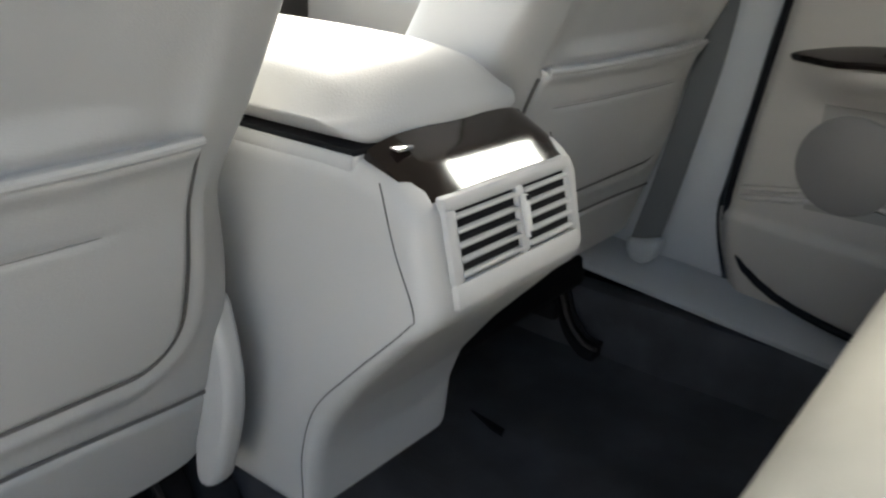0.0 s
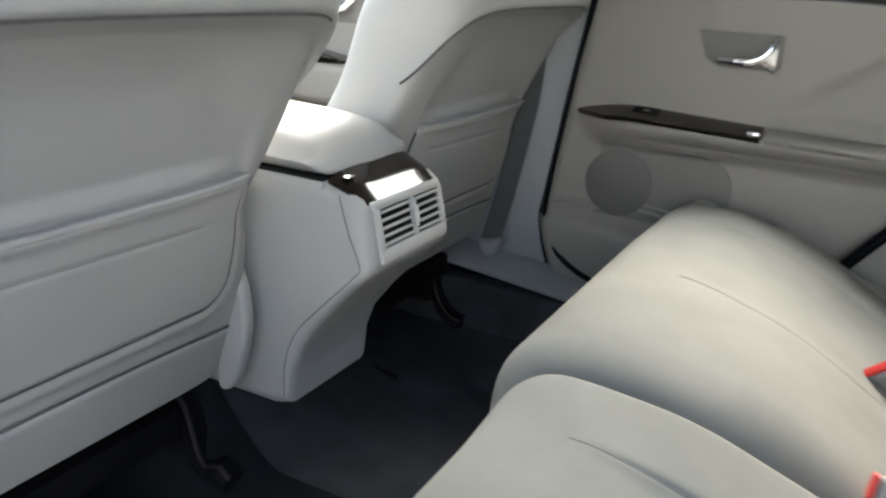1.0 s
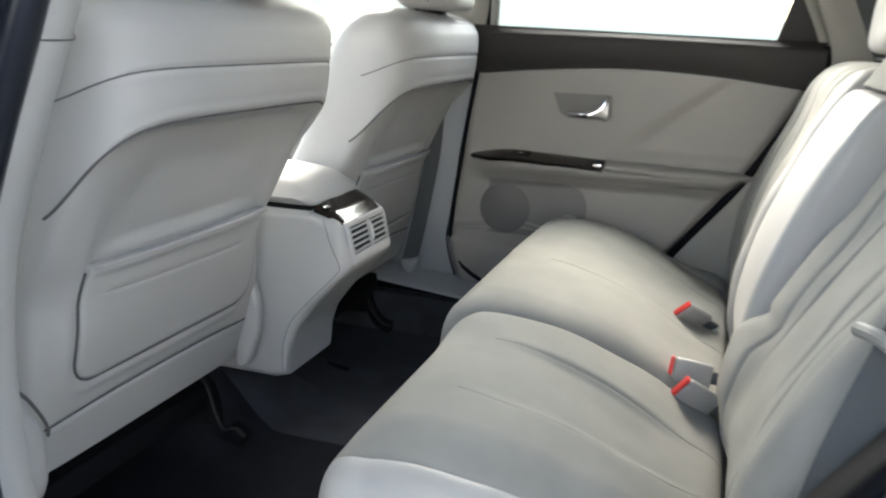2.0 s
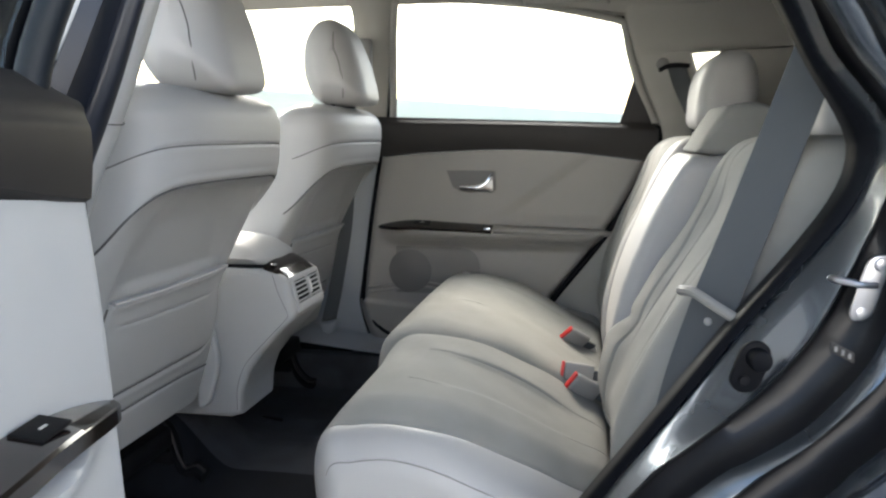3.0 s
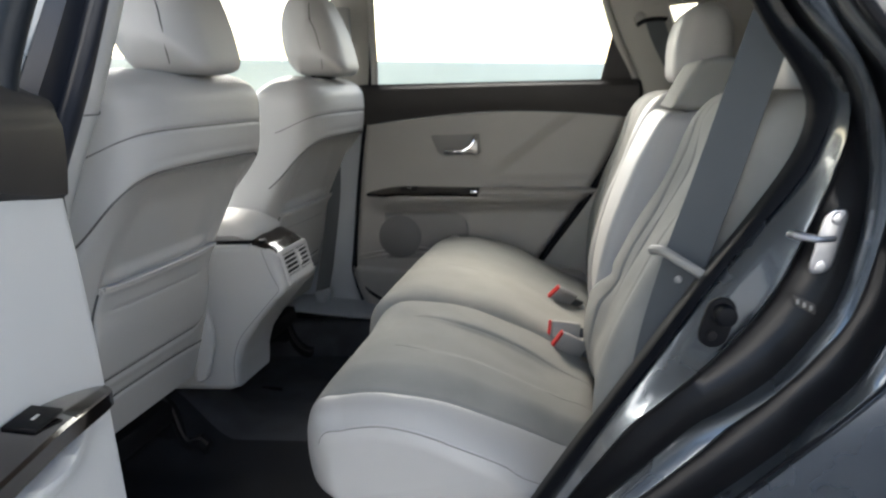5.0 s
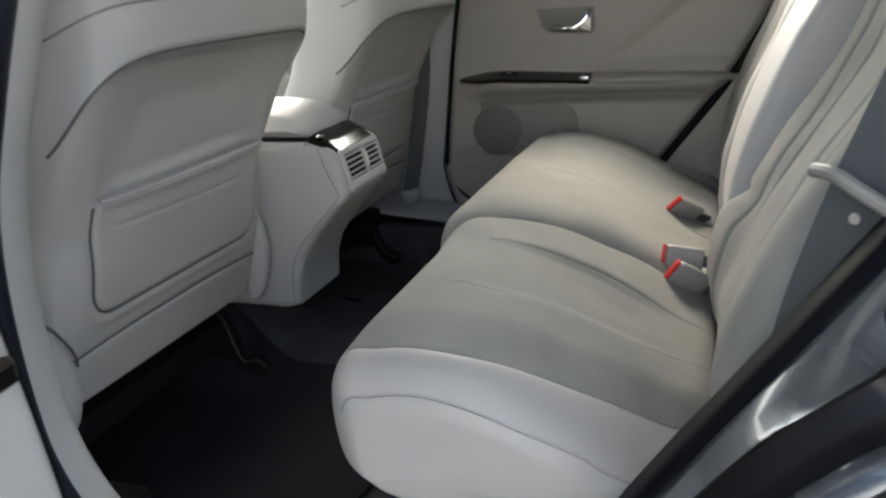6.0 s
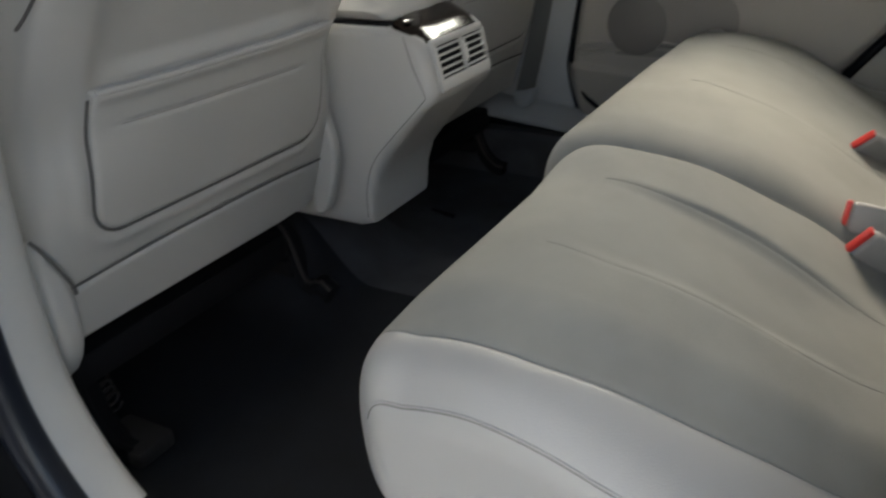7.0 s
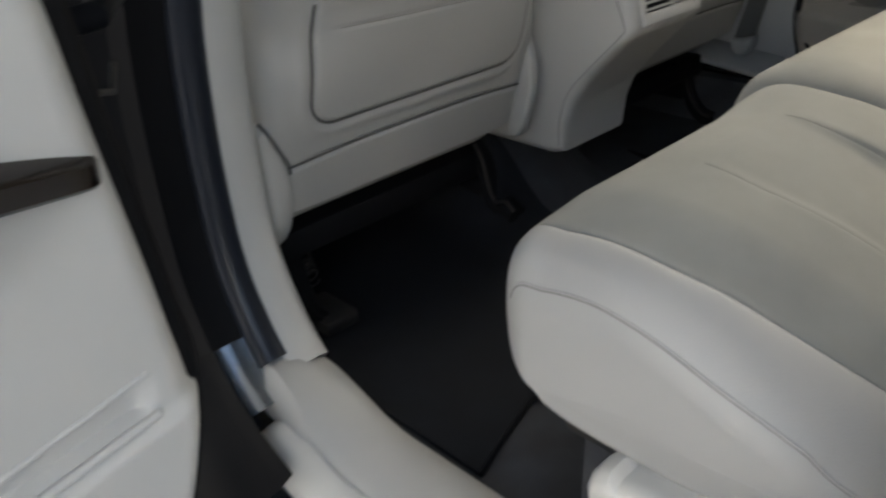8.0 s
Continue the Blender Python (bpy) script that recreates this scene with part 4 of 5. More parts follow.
def back_surface(y, z):
    """The seat back's rear face, with hood, pocket and seams."""
    w = half_w(z)
    a = arch(y / w) * smooth(0.84, 0.94, z) * (1 - smooth(1.2, 1.26, z))
    xb, xf = back_x(np.minimum(z + a, np.maximum(1.2, z))), front_x(z)
    xc, h = (xb + xf) / 2, (xb - xf) / 2
    n = 3.4 + 6.0 * smooth(0.88, 0.74, z)
    x = xc + h * np.maximum(0, 1 - np.abs(y / w) ** n) ** (1 / n)
    inside = np.exp(-np.maximum(0, np.abs(y) / w - 0.9) * 40)
    dy = np.abs(y)
    # bed of the pocket, with a soft rim round it and the back sunk behind the pocket's mouth
    rad = pocket_edge(y, z)
    x = x + 0.004 * np.exp(-(((rad - 0.014) / 0.008) ** 2)) * (1 - smooth(0.88, 0.91, z))
    x = x - 0.012 * smooth(0.912, 0.922, z) * (1 - smooth(0.93, 1.04, z)) * (1 - smooth(0.19, 0.216, dy))
    # scooped panel over the pocket
    za = z + arch(y / w)
    x = x - 0.024 * np.exp(-(((za - 1.055) / 0.070) ** 2)) * (1 - smooth(0.13, 0.255, dy)) * (1 - smooth(1.092, 1.104, za))
    zt = 1.098 - 0.055 * smooth(0.09, 0.21, dy)
    x = x - 0.012 * (1 - smooth(0.12, 0.215, dy)) * smooth(0.925, 0.95, z) * (1 - smooth(zt - 0.07, zt, z))
    # seams
    x = x - 0.006 * np.exp(-(((z - 0.702 + 0.012 * (dy / 0.25) ** 3) / 0.004) ** 2)) * inside
    x = x - 0.003 * np.exp(-(((z - 1.172 + 0.35 * arch(y / w)) / 0.003) ** 2)) * inside
    return x


def build_seat(side, label):
    cy = 0.41 * side
    s = thing("bucket_seat", label, "car seat", (-0.25, cy, 0.4), group="front seats")
    R = []
    zs = np.unique(np.r_[across(0.618, 1.24, 230), 1.271 - 0.031 * np.cos(across(0, math.pi / 2, 14))])
    yu = ROUND
    uf = np.sin(across(1, -1, 60) * math.pi / 2)[1:-1]
    for z in zs:
        sag = float(smooth(0.90, 1.09, z) * (1 - smooth(1.13, 1.27, z)))
        zb, zf = z - arch(yu) * sag, z - arch(uf) * sag
        ys, yf, w = yu * half_w(zb), uf * half_w(zf), half_w(zf)
        xb = back_surface(ys, zb)
        xf, bx = front_x(zf), back_x(zf)
        xc, h = (xf + bx) / 2, (bx - xf) / 2
        xfr = xc - h * np.maximum(0, 1 - np.abs(yf / w) ** 3.4) ** (1 / 3.4) + 0.03 * np.exp(-((yf / (0.5 * w)) ** 4)) * smooth(0.6, 0.8, zf)
        R.append([(x, cy + y, zz) for x, y, zz in zip(xb, ys, zb)] + [(x, cy + y, zz) for x, y, zz in zip(xfr, yf, zf)])
    part("backrest", rings(np.array(R)), VINYL, s, "light grey vinyl backrest with map pocket", angle=70)

    def seam(name, us, zf, r, mat, lift=0.0):
        us = np.asarray(us)
        z = zf(us)
        ys = us * half_w(z)
        out = np.sign(us) * lift * smooth(0.84, 0.99, np.abs(us))
        return part(name, tube(np.stack([back_surface(ys, z) + lift, cy + ys + out, z], 1), r, 6), mat, s)

    wrap = ROUND[3:-3]
    seam("seam", across(-0.93, 0.93, 90), lambda u: 0.702 - 0.012 * np.abs(u) ** 3, 0.0026, SEAM, 0.0010)
    seam("seam", wrap, lambda u: 1.172 - 0.35 * arch(u), 0.0011, SEAM, 0.0006)
    # hood seam, its dark thread also painting the shade line under the overhang
    seam("seam", wrap[wrap < 0.82], lambda u: 1.1115 - arch(u), 0.0019, SEAM, 0.0012)
    # map pocket: a padded board with a rolled top edge and a crease under it, in a sewn channel
    G = []
    for v in across(0, 1, 64):
        z = 0.749 + (0.921 - 0.749) * v
        w = 0.167 + math.sqrt(max(0.0, 0.039**2 - max(0.0, 0.788 - z) ** 2))
        ys = np.sin(across(-1, 1, 60) * math.pi / 2) * w
        rad = pocket_edge(ys, z)
        lip = 0.004 * np.exp(-(((z - 0.914) / 0.007) ** 2))
        fold = 0.0022 * np.exp(-(((z - 0.874 + 0.02 * ys) / 0.0028) ** 2)) * (1 - smooth(0.14, 0.18, np.abs(ys + 0.015)))
        x = back_surface(ys, np.minimum(z, 0.908)) - 0.118 * (min(z, 0.908) - z) * 2.3 + 0.0065 * np.sqrt(np.clip(-rad / 0.006, 0, 1)) + lip - fold
        G.append(np.stack([x, cy + ys, np.full(60, z)], 1))
    pocket = part("map_pocket", slab(np.array(G), (-0.006, 0, 0)), VINYL, s, "stitched map pocket", angle=60)
    a = np.linspace(math.pi, 1.5 * math.pi, 12)
    u = [(-0.209, z) for z in across(0.912, 0.79, 14)] + [(-0.168 + 0.041 * math.cos(t), 0.788 + 0.041 * math.sin(t)) for t in a] + [(y, 0.747) for y in across(-0.155, 0.155, 30)] + [(0.168 - 0.041 * math.cos(t), 0.788 + 0.041 * math.sin(t)) for t in a[::-1]] + [(0.209, z) for z in across(0.79, 0.912, 14)]
    u = np.array(u)
    part("channel", tube(np.stack([back_surface(u[:, 0], u[:, 1]) + 0.0012, cy + u[:, 0], u[:, 1]], 1), 0.0020, 8), SEAM, pocket)
    crease = across(-0.185, 0.155, 40)
    zc = 0.874 - 0.02 * crease
    part("seam", tube(np.stack([back_surface(crease, zc) + 0.0048, cy + crease, zc], 1), 0.0005, 6), STITCH, pocket)
    yl = across(-0.205, 0.205, 50)
    part("piping", tube(np.stack([back_surface(yl, np.full(50, 0.908)) + 0.0115, cy + yl, np.full(50, 0.9195)], 1), 0.0040, 10), VINYL, pocket, "rolled pocket edge")
    # headrest
    head = [(0.046, 1.290), (0.040, 1.335), (0.022, 1.40), (-0.008, 1.46), (-0.045, 1.492), (-0.090, 1.485), (-0.120, 1.445), (-0.127, 1.395), (-0.117, 1.33), (-0.088, 1.286), (-0.045, 1.277), (0.02, 1.277)]
    drop = 0.018 if side < 0 else 0.008
    head = [(x, z - drop * float(smooth(1.50, 1.36, z))) for x, z in head]

    def squeeze(x, z):
        return 1.0 - 0.16 * smooth(1.33, 1.49, z) - 0.10 * smooth(1.33, 1.27, z)

    hr = part("headrest", pillow(head, cy - 0.124, cy + 0.124, 0.07, 30, 80, 2.0, taper=squeeze), VINYL, s, "light grey padded headrest")
    hv = np.array([v.co for v in hr.data.vertices])
    turn = np.arctan2(hv[:, 1] - cy, hv[:, 0] + 0.045)

    def on_head(angles, heights):
        """Points of the headrest's cover at the given turns and heights."""
        pts = []
        for a, z in zip(angles, heights):
            w = np.exp(-(((turn - a) / 0.10) ** 2) - (((hv[:, 2] - z) / 0.009) ** 2)) + 1e-12
            pts.append((hv * w[:, None]).sum(0) / w.sum())
        return np.array(pts)

    for sg in (-1, 1):
        zz = across(1.292 - drop, 1.455, 40)
        part("seam", tube(on_head(sg * (1.22 + 0.22 * smooth(1.32, 1.45, zz)), zz), 0.0014, 6), SEAM, hr)
        part("post", tube([(-0.05, cy + sg * 0.055, 1.24), (-0.05, cy + sg * 0.055, 1.30)], 0.006, 10), DARK, s)
    part("seam", tube(on_head(across(-1.22, 1.22, 50), np.full(50, 1.292 - drop)), 0.0012, 6), SEAM, hr)
    part("guide", box((-0.045, cy + 0.07, 1.267), (0.035, 0.03, 0.014), 0.004), BLACK, s)
    # cushion, recliner cover, runners
    cush = [(-0.80, 0.60), (-0.83, 0.66), (-0.80, 0.70), (-0.65, 0.70), (-0.40, 0.665), (-0.26, 0.66), (-0.235, 0.62), (-0.27, 0.575), (-0.5, 0.56), (-0.7, 0.565)]
    part("cushion", pillow(cush, cy - 0.26, cy + 0.26, 0.045, 24, 60), FABRIC, s, "grey fabric seat cushion")
    cover = [(-0.178, 0.735), (-0.168, 0.68), (-0.170, 0.63), (-0.185, 0.595), (-0.22, 0.57), (-0.35, 0.56), (-0.60, 0.57), (-0.62, 0.62), (-0.40, 0.66), (-0.25, 0.745), (-0.18, 0.765)]
    if side < 0:
        part("recliner_cover", pillow(cover, *sorted((cy + side * 0.235, cy + side * 0.280)), 0.02, 8, 60), TRIM, s, "grey moulded recliner cover")
        joint = spline([(-0.186, cy - 0.268, 0.764), (-0.172, cy - 0.2645, 0.752), (-0.160, cy - 0.257, 0.728), (-0.163, cy - 0.246, 0.706), (-0.172, cy - 0.238, 0.690)], 30)
        part("seam", tube(joint, 0.0024, 8), SEAM, s)
    cover = [(-0.172, 0.778), (-0.156, 0.735), (-0.153, 0.69), (-0.164, 0.64), (-0.180, 0.600), (-0.205, 0.598), (-0.200, 0.68), (-0.190, 0.74)]
    part("recliner_cover", pillow(cover, *sorted((cy - side * 0.246, cy - side * 0.268)), 0.008, 8, 60), VINYL, s, "pale grey recliner cover")
    for sg in (-1, 1):
        ry, fw = cy + (sg * 0.185 if side > 0 and sg > 0 else sg * 0.215 if sg == side else sg * 0.268), 0.042 if side < 0 and sg == side else 0.022 if side < 0 else 0.016
        leg = spline([(-0.30, ry, 0.53), (-0.280, ry, 0.505), (-0.262, ry, 0.45), (-0.245, ry, 0.424), (-0.222, ry, floor_at(-0.22, ry) + 0.011), (-0.200, ry, floor_at(-0.20, ry) + 0.008)], 16)
        part("runner", box((-0.52, ry, 0.47), (0.5, 0.045, 0.035), 0.006), BLACK, s)
        if side > 0 and sg < 0:
            continue
        part("runner_foot", rings(np.array([[(p[0], p[1] + dy, p[2] + dz) for dy, dz in ((-fw, 0), (-fw, 0.014), (0.01 - fw, 0.024), (fw - 0.01, 0.024), (fw, 0.014), (fw, 0))] for p in leg])), BLACK, s, "black seat runner foot")
        # charcoal bead paints the sheen on the driver's inner foot
        part("trim_edge", tube([(p[0] + 0.004, p[1] + sg * side * 0.013, p[2] + 0.023) for p in leg], 0.004, 8), DARK if sg != side else BLACK, s)
    fy = cy + side * 0.165
    if side > 0:
        # sheen on this foot, painted as a charcoal bead down the leg
        part("trim_edge", tube([(p[0] + 0.006, p[1] - 0.012, p[2] + 0.022) for p in leg], 0.004, 8), DARK, s, "worn edge of the runner foot")
        part("underframe", box((-0.46, cy, 0.535), (0.42, 0.44, 0.05), 0.01), BLACK, s)
        return s
    part("foot_cover", box((-0.222, fy - 0.010, 0.415), (0.088, 0.064, 0.026), 0.006), DARK, s, "charcoal runner end cover")
    coil = [(-0.290 + 0.02 * t, fy + 0.004 + 0.012 * math.cos(t * 26), 0.495 - 0.035 * t + 0.012 * math.sin(t * 26)) for t in across(0, 1.2, 80)]
    part("spring", tube(coil, 0.0022, 6), DARK, s, "dark coil spring")
    part("underframe", box((-0.46, cy, 0.535), (0.42, 0.44, 0.05), 0.01), BLACK, s)
    return s


build_seat(-1, "light grey vinyl driver's seat with map pocket behind")
build_seat(1, "light grey vinyl front passenger seat with map pocket behind")

# ---------------------------------------------------------------- centre console
con = thing("centre_console", "light grey centre console with rear air vents", "console", (-0.2, 0, 0.45))
side = [(-0.75, 0.548), (-0.75, 0.85), (-0.60, 0.893), (-0.10, 0.898), (-0.070, 0.896), (-0.030, 0.884), (-0.012, 0.868), (0.004, 0.80), (0.0, 0.785), (-0.015, 0.772), (-0.075, 0.705), (-0.112, 0.655), (-0.127, 0.61), (-0.131, 0.558), (-0.16, 0.548)]


def slim(x, z):
    return 1.0 - 0.10 * smooth(0.80, 0.56, z)


part("body", pillow(side, -0.110, 0.110, 0.022, 20, 190, 2.4, sharp=True, taper=slim), TRIM, con, "light grey moulded console body", angle=50)
lid = [(-0.66, 0.905), (-0.66, 0.935), (-0.62, 0.958), (-0.40, 0.966), (-0.20, 0.965), (-0.12, 0.958), (-0.085, 0.942), (-0.066, 0.920), (-0.064, 0.908), (-0.075, 0.903), (-0.2, 0.902), (-0.5, 0.902)]


def bow(R):
    R = R.copy()
    t = np.clip(R[..., 1] / 0.11, -1, 1)
    R[..., 2] -= 0.022 * t**2 * smooth(0.91, 0.95, R[..., 2])
    R[..., 0] -= 0.012 * t**2 * smooth(-0.2, -0.06, R[..., 0])
    return R


part("armrest_lid", pillow(lid, -0.112, 0.112, 0.028, 26, 110, 2.0, warp=bow), LIDSKIN, con, "padded light grey armrest lid", angle=60)
part("collar", box((-0.40, 0, 0.8905), (0.655, 0.216, 0.015), 0.004), TRIM, con)
part("gap", box((-0.40, 0, 0.8995), (0.652, 0.210, 0.005), 0.001), BLACK, con)
slope = lambda u, v, w: (-0.068 + v * 0.78 + w * 0.4, u, 0.9035 - v * 0.40 - 0.008 * smooth(0.03, 0.07, v) + w)
gp = []
for v in across(0, 0.064, 16):
    gp.append([slope(u, v, 0.007 - 0.010 * (abs(u) / 0.1) ** 6) for u in across(-0.098, 0.098, 26)])
pan = part("trim_panel", slab(np.array(gp), (-0.003, 0, -0.006)), GLOSS, con, "dark glossy wood-look panel")
part("rim", box((-0.052, -0.080, 0.9035), (0.010, 0.016, 0.003), 0.001), CHROME, pan)


def vent(u, v, w):
    """On the tilted vent face: u across, v up, w out to the rear."""
    w -= 0.008
    return (0.001 - v * 0.24 + w * 0.97, u + 0.003, 0.8435 + v * 0.97 + w * 0.24)


def vbox(u, v, w, su, sv, sw, b=0.002, tilt=0):
    turn = Matrix.Rotation(radians(-14), 4, "Y") @ Matrix.Rotation(radians(tilt), 4, "Y")
    return box(vent(u, v, w), (sw, su, sv), b, turn=turn)


fr = part("vent_frame", vbox(-0.003, 0.030, -0.002, 0.170, 0.012, 0.016, 0.004), TRIM, con, "light grey vent surround")
for u, v, su, sv in ((-0.003, -0.036, 0.170, 0.020), (-0.082, 0, 0.013, 0.056), (0.079, 0, 0.012, 0.056), (0.004, 0, 0.012, 0.056)):
    part("bar", vbox(u, v, -0.002, su, sv, 0.016, 0.004), TRIM, fr)
part("duct", vbox(0, 0, 0.0, 0.160, 0.054, 0.004, 0.0005), BLACK, con, "black air duct")
for k in range(5):
    for u, su in ((-0.040, 0.076), (0.0415, 0.064)):
        part("louvre", vbox(u, -0.0215 + k * 0.0105, 0.0025, su, 0.0028, 0.009, 0.0008, tilt=8), TRIM, con)
wheel = part("thumbwheel", vbox(0.004, 0.002, 0.0085, 0.006, 0.034, 0.006, 0.002), PALE, con, "vent thumbwheel")
part("detent", vbox(0.004, 0.016, 0.012, 0.004, 0.004, 0.002, 0.0005), BLACK, wheel)
part("detent", vbox(0.004, -0.012, 0.012, 0.004, 0.004, 0.002, 0.0005), BLACK, wheel)
for sg in (-1, 1):
    ln = spline([(-0.045, 0.886), (-0.030, 0.84), (-0.012, 0.80), (-0.018, 0.785), (-0.075, 0.725), (-0.118, 0.675), (-0.138, 0.62), (-0.140, 0.57)], 60)
    part("seam", tube([(x, sg * 0.1105 * float(slim(x, z)), z) for x, z in ln], 0.0006, 6), SEAM, con)
# selector and front stack
part("front_stack", box((-0.86, 0, 0.72), (0.30, 0.24, 0.42), 0.03), DARK, con, "charcoal gear console")
part("selector", tube([(-0.72, 0.02, 0.92), (-0.73, 0.02, 1.02)], 0.016, 12), CHROME, con, "chrome and black gear selector")

# ---------------------------------------------------------------- rear bench
bench = thing("bench_seat", "light grey split rear bench seat with fabric centre", "car seat", (0.5, 0, 0.45))
prof = [(0.30, 0.545), (0.25, 0.575), (0.222, 0.640), (0.214, 0.705), (0.224, 0.762), (0.256, 0.796), (0.31, 0.807), (0.38, 0.802), (0.46, 0.779), (0.55, 0.733), (0.62, 0.688), (0.658, 0.668), (0.676, 0.645), (0.678, 0.58), (0.60, 0.545), (0.45, 0.535)]


def bolster_line(x):
    """How far the line between the seat's fabric and its smooth bolster swings inward towards the backrest."""
    return 0.105 * np.clip((np.asarray(x, float) - 0.40) / 0.28, 0, 1) ** 1.4


LINES = {True: (-0.672, -0.520, -0.325), False: (0.560, 0.395, 0.100)}


def cushion_warp(near):
    edge, dish_a, dish_b = LINES[near]

    def f(R):
        R = R.copy()
        x, y, z = R[..., 0].copy(), R[..., 1].copy(), R[..., 2].copy()
        top = smooth(0.66, 0.74, z) * smooth(0.23, 0.30, x)
        upper = smooth(0.55, 0.62, z)
        mid, half = (dish_a + dish_b) / 2, abs(dish_a - dish_b) / 2
        dish = 1 - smooth(0.75, 1.15, np.abs(y - mid) / half)
        R[..., 2] -= (0.009 if near else 0.004) * dish * top * smooth(0.32, 0.46, x)
        for g, deep in ((edge, 0.0022), (dish_a, 0.0016), (dish_b, 0.0016)):
            fade = 1.0 if g == edge else smooth(0.34, 0.44, x)
            R[..., 2] -= deep * np.exp(-(((y - g) / 0.0035) ** 2)) * top * fade
        # the smooth bolster is packed a little fuller than the fabric beside it
        R[..., 2] += 0.0012 * top * (smooth(edge, edge - 0.010, y) if near else smooth(edge, edge + 0.010, y))
        if near:
            R[..., 0] += (0.027 + 0.014 * smooth(-0.66, -0.73, y)) * smooth(0.4, 0.24, x)
            R[..., 2] += (0.050 + 0.004 * smooth(0.33, 0.25, x)) * smooth(0.66, 0.54, z) * smooth(-0.30, -0.50, y)
            R[..., 2] -= 0.010 * smooth(0.46, 0.28, x) * smooth(0.70, 0.78, z) * smooth(-0.20, -0.34, y)
            R[..., 2] -= (0.026 * smooth(-0.60, -0.70, y) + 0.012 * smooth(-0.68, -0.736, y)) * smooth(0.61, 0.68, z) * smooth(0.21, 0.28, x)
            R[..., 1] += 0.030 * smooth(0.46, 0.64, x) * smooth(-0.66, -0.736, y)
            R[..., 1] -= 0.05 * smooth(0.62, 0.36, x) * smooth(-0.42, -0.182, y)
            R[..., 1] += bolster_line(x) * smooth(-0.736, -0.672, y) * smooth(-0.30, -0.60, y) * upper
        else:
            R[..., 2] -= 0.012 * smooth(-0.085, -0.17, y) * top
            R[..., 2] += (-0.008 * smooth(0.0, 0.24, y) - 0.035 * smooth(0.50, 0.66, y)) * top
            R[..., 0] += (0.03 * smooth(0.45, 0.66, y) - 0.005 * smooth(0.45, 0.25, y)) * smooth(0.4, 0.25, x)
            R[..., 1] -= 0.05 * smooth(0.62, 0.36, x) * smooth(0.08, -0.178, y)
            R[..., 1] -= 0.55 * bolster_line(x) * smooth(0.65, 0.56, y) * smooth(0.30, 0.55, y) * upper
        # sat-in hollows and slack
        lump = np.exp(-(((x - 0.55) / 0.06) ** 2) - (((y + 0.40) / 0.05) ** 2)) if near else 0.0
        R[..., 2] -= 0.004 * lump * top
        R[..., 2] += 0.0016 * np.sin(x * 38 + y * 9) * np.sin(y * 23) * top
        # stretched ripples where the fabric turns over the front edge
        rip = np.exp(-(((x - 0.262) / 0.020) ** 2)) * smooth(edge + (0.0 if near else -0.10), edge + (0.02 if near else -0.08), y) * smooth(edge + (0.11 if near else 0.0), edge + (0.05 if near else -0.02), y)
        R[..., 0] += 0.0009 * np.sin(z * 900) * rip * smooth(0.70, 0.75, z)
        return R

    return f


def build_cushion(near, y0, y1, r, r1, label):
    edge = LINES[near][0]
    rows = [g + d for g in LINES[near] for d in (-0.006, -0.0035, -0.002, 0, 0.002, 0.0035, 0.006)]
    grid = pillow(prof, y0, y1, r, 120, 170, 2.0, warp=cushion_warp(near), r1=r1, rows=rows, shape=lambda out: out)
    flat = pillow(prof, y0, y1, r, 120, 170, 2.0, r1=r1, rows=rows, shape=lambda out: out)
    level = flat[:, 0, 1]
    verts, faces = rings(grid)
    n = grid.shape[1]
    ob = part("cushion", (verts, faces), [VINYL, FABRIC], bench, label, angle=70)
    for p in ob.data.polygons:
        if len(p.vertices) > 4:
            continue
        low, high = min(p.vertices) // n, max(p.vertices) // n
        inner = level[low] >= edge - 1e-6 if near else level[high] <= edge + 1e-6
        c = p.center
        p.material_index = 1 if inner and c.z > 0.60 and c.x < 0.72 else 0
    for g, rad in zip(LINES[near], (0.0006, 0.0004, 0.0004)):
        k = int(np.argmin(np.abs(level - g)))
        row = grid[k]
        keep = (flat[k, :, 2] > np.interp(flat[k, :, 0], (0.23, 0.30, 0.67), (0.77, 0.77, 0.63))) & (flat[k, :, 0] < 0.672) & (flat[k, :, 0] > (0.235 if g == edge else 0.34))
        run = row[keep]
        run = run[np.argsort(flat[k, keep, 0])]
        part("seam", tube(run + np.array((0, 0, 0.0002)), rad, 6), STITCH if g == edge else FABRIC, ob)
    if near:
        k = int(np.argmin(np.abs(level - (y0 + 0.0072))))
        keep = (flat[k, :, 2] > np.interp(flat[k, :, 0], (0.22, 0.30, 0.67), (0.735, 0.70, 0.60))) & (flat[k, :, 0] < 0.672)
        run = grid[k][keep]
        run = run[np.argsort(flat[k, keep, 0])]
        part("piping", tube(run, 0.0013, 8), VINYL, ob, "stitched edge piping")
        part("seam", tube(run + np.array((0, -0.0008, -0.0016)), 0.0007, 6), STITCH, ob)
    return ob


build_cushion(True, -0.730, -0.182, 0.044, 0.024, "grey seat cushion with paler bolster")
build_cushion(False, -0.178, 0.655, 0.060, 0.05, "wider grey seat cushion with paler bolster")
part("riser", box((0.55, -0.025, 0.505), (0.46, 1.29, 0.16), 0.02), CARPET, bench, "black carpeted seat riser")
part("seat_pan", box((0.50, -0.46, 0.595), (0.36, 0.49, 0.05), 0.015), DARK, bench, "charcoal plastic seat pan")
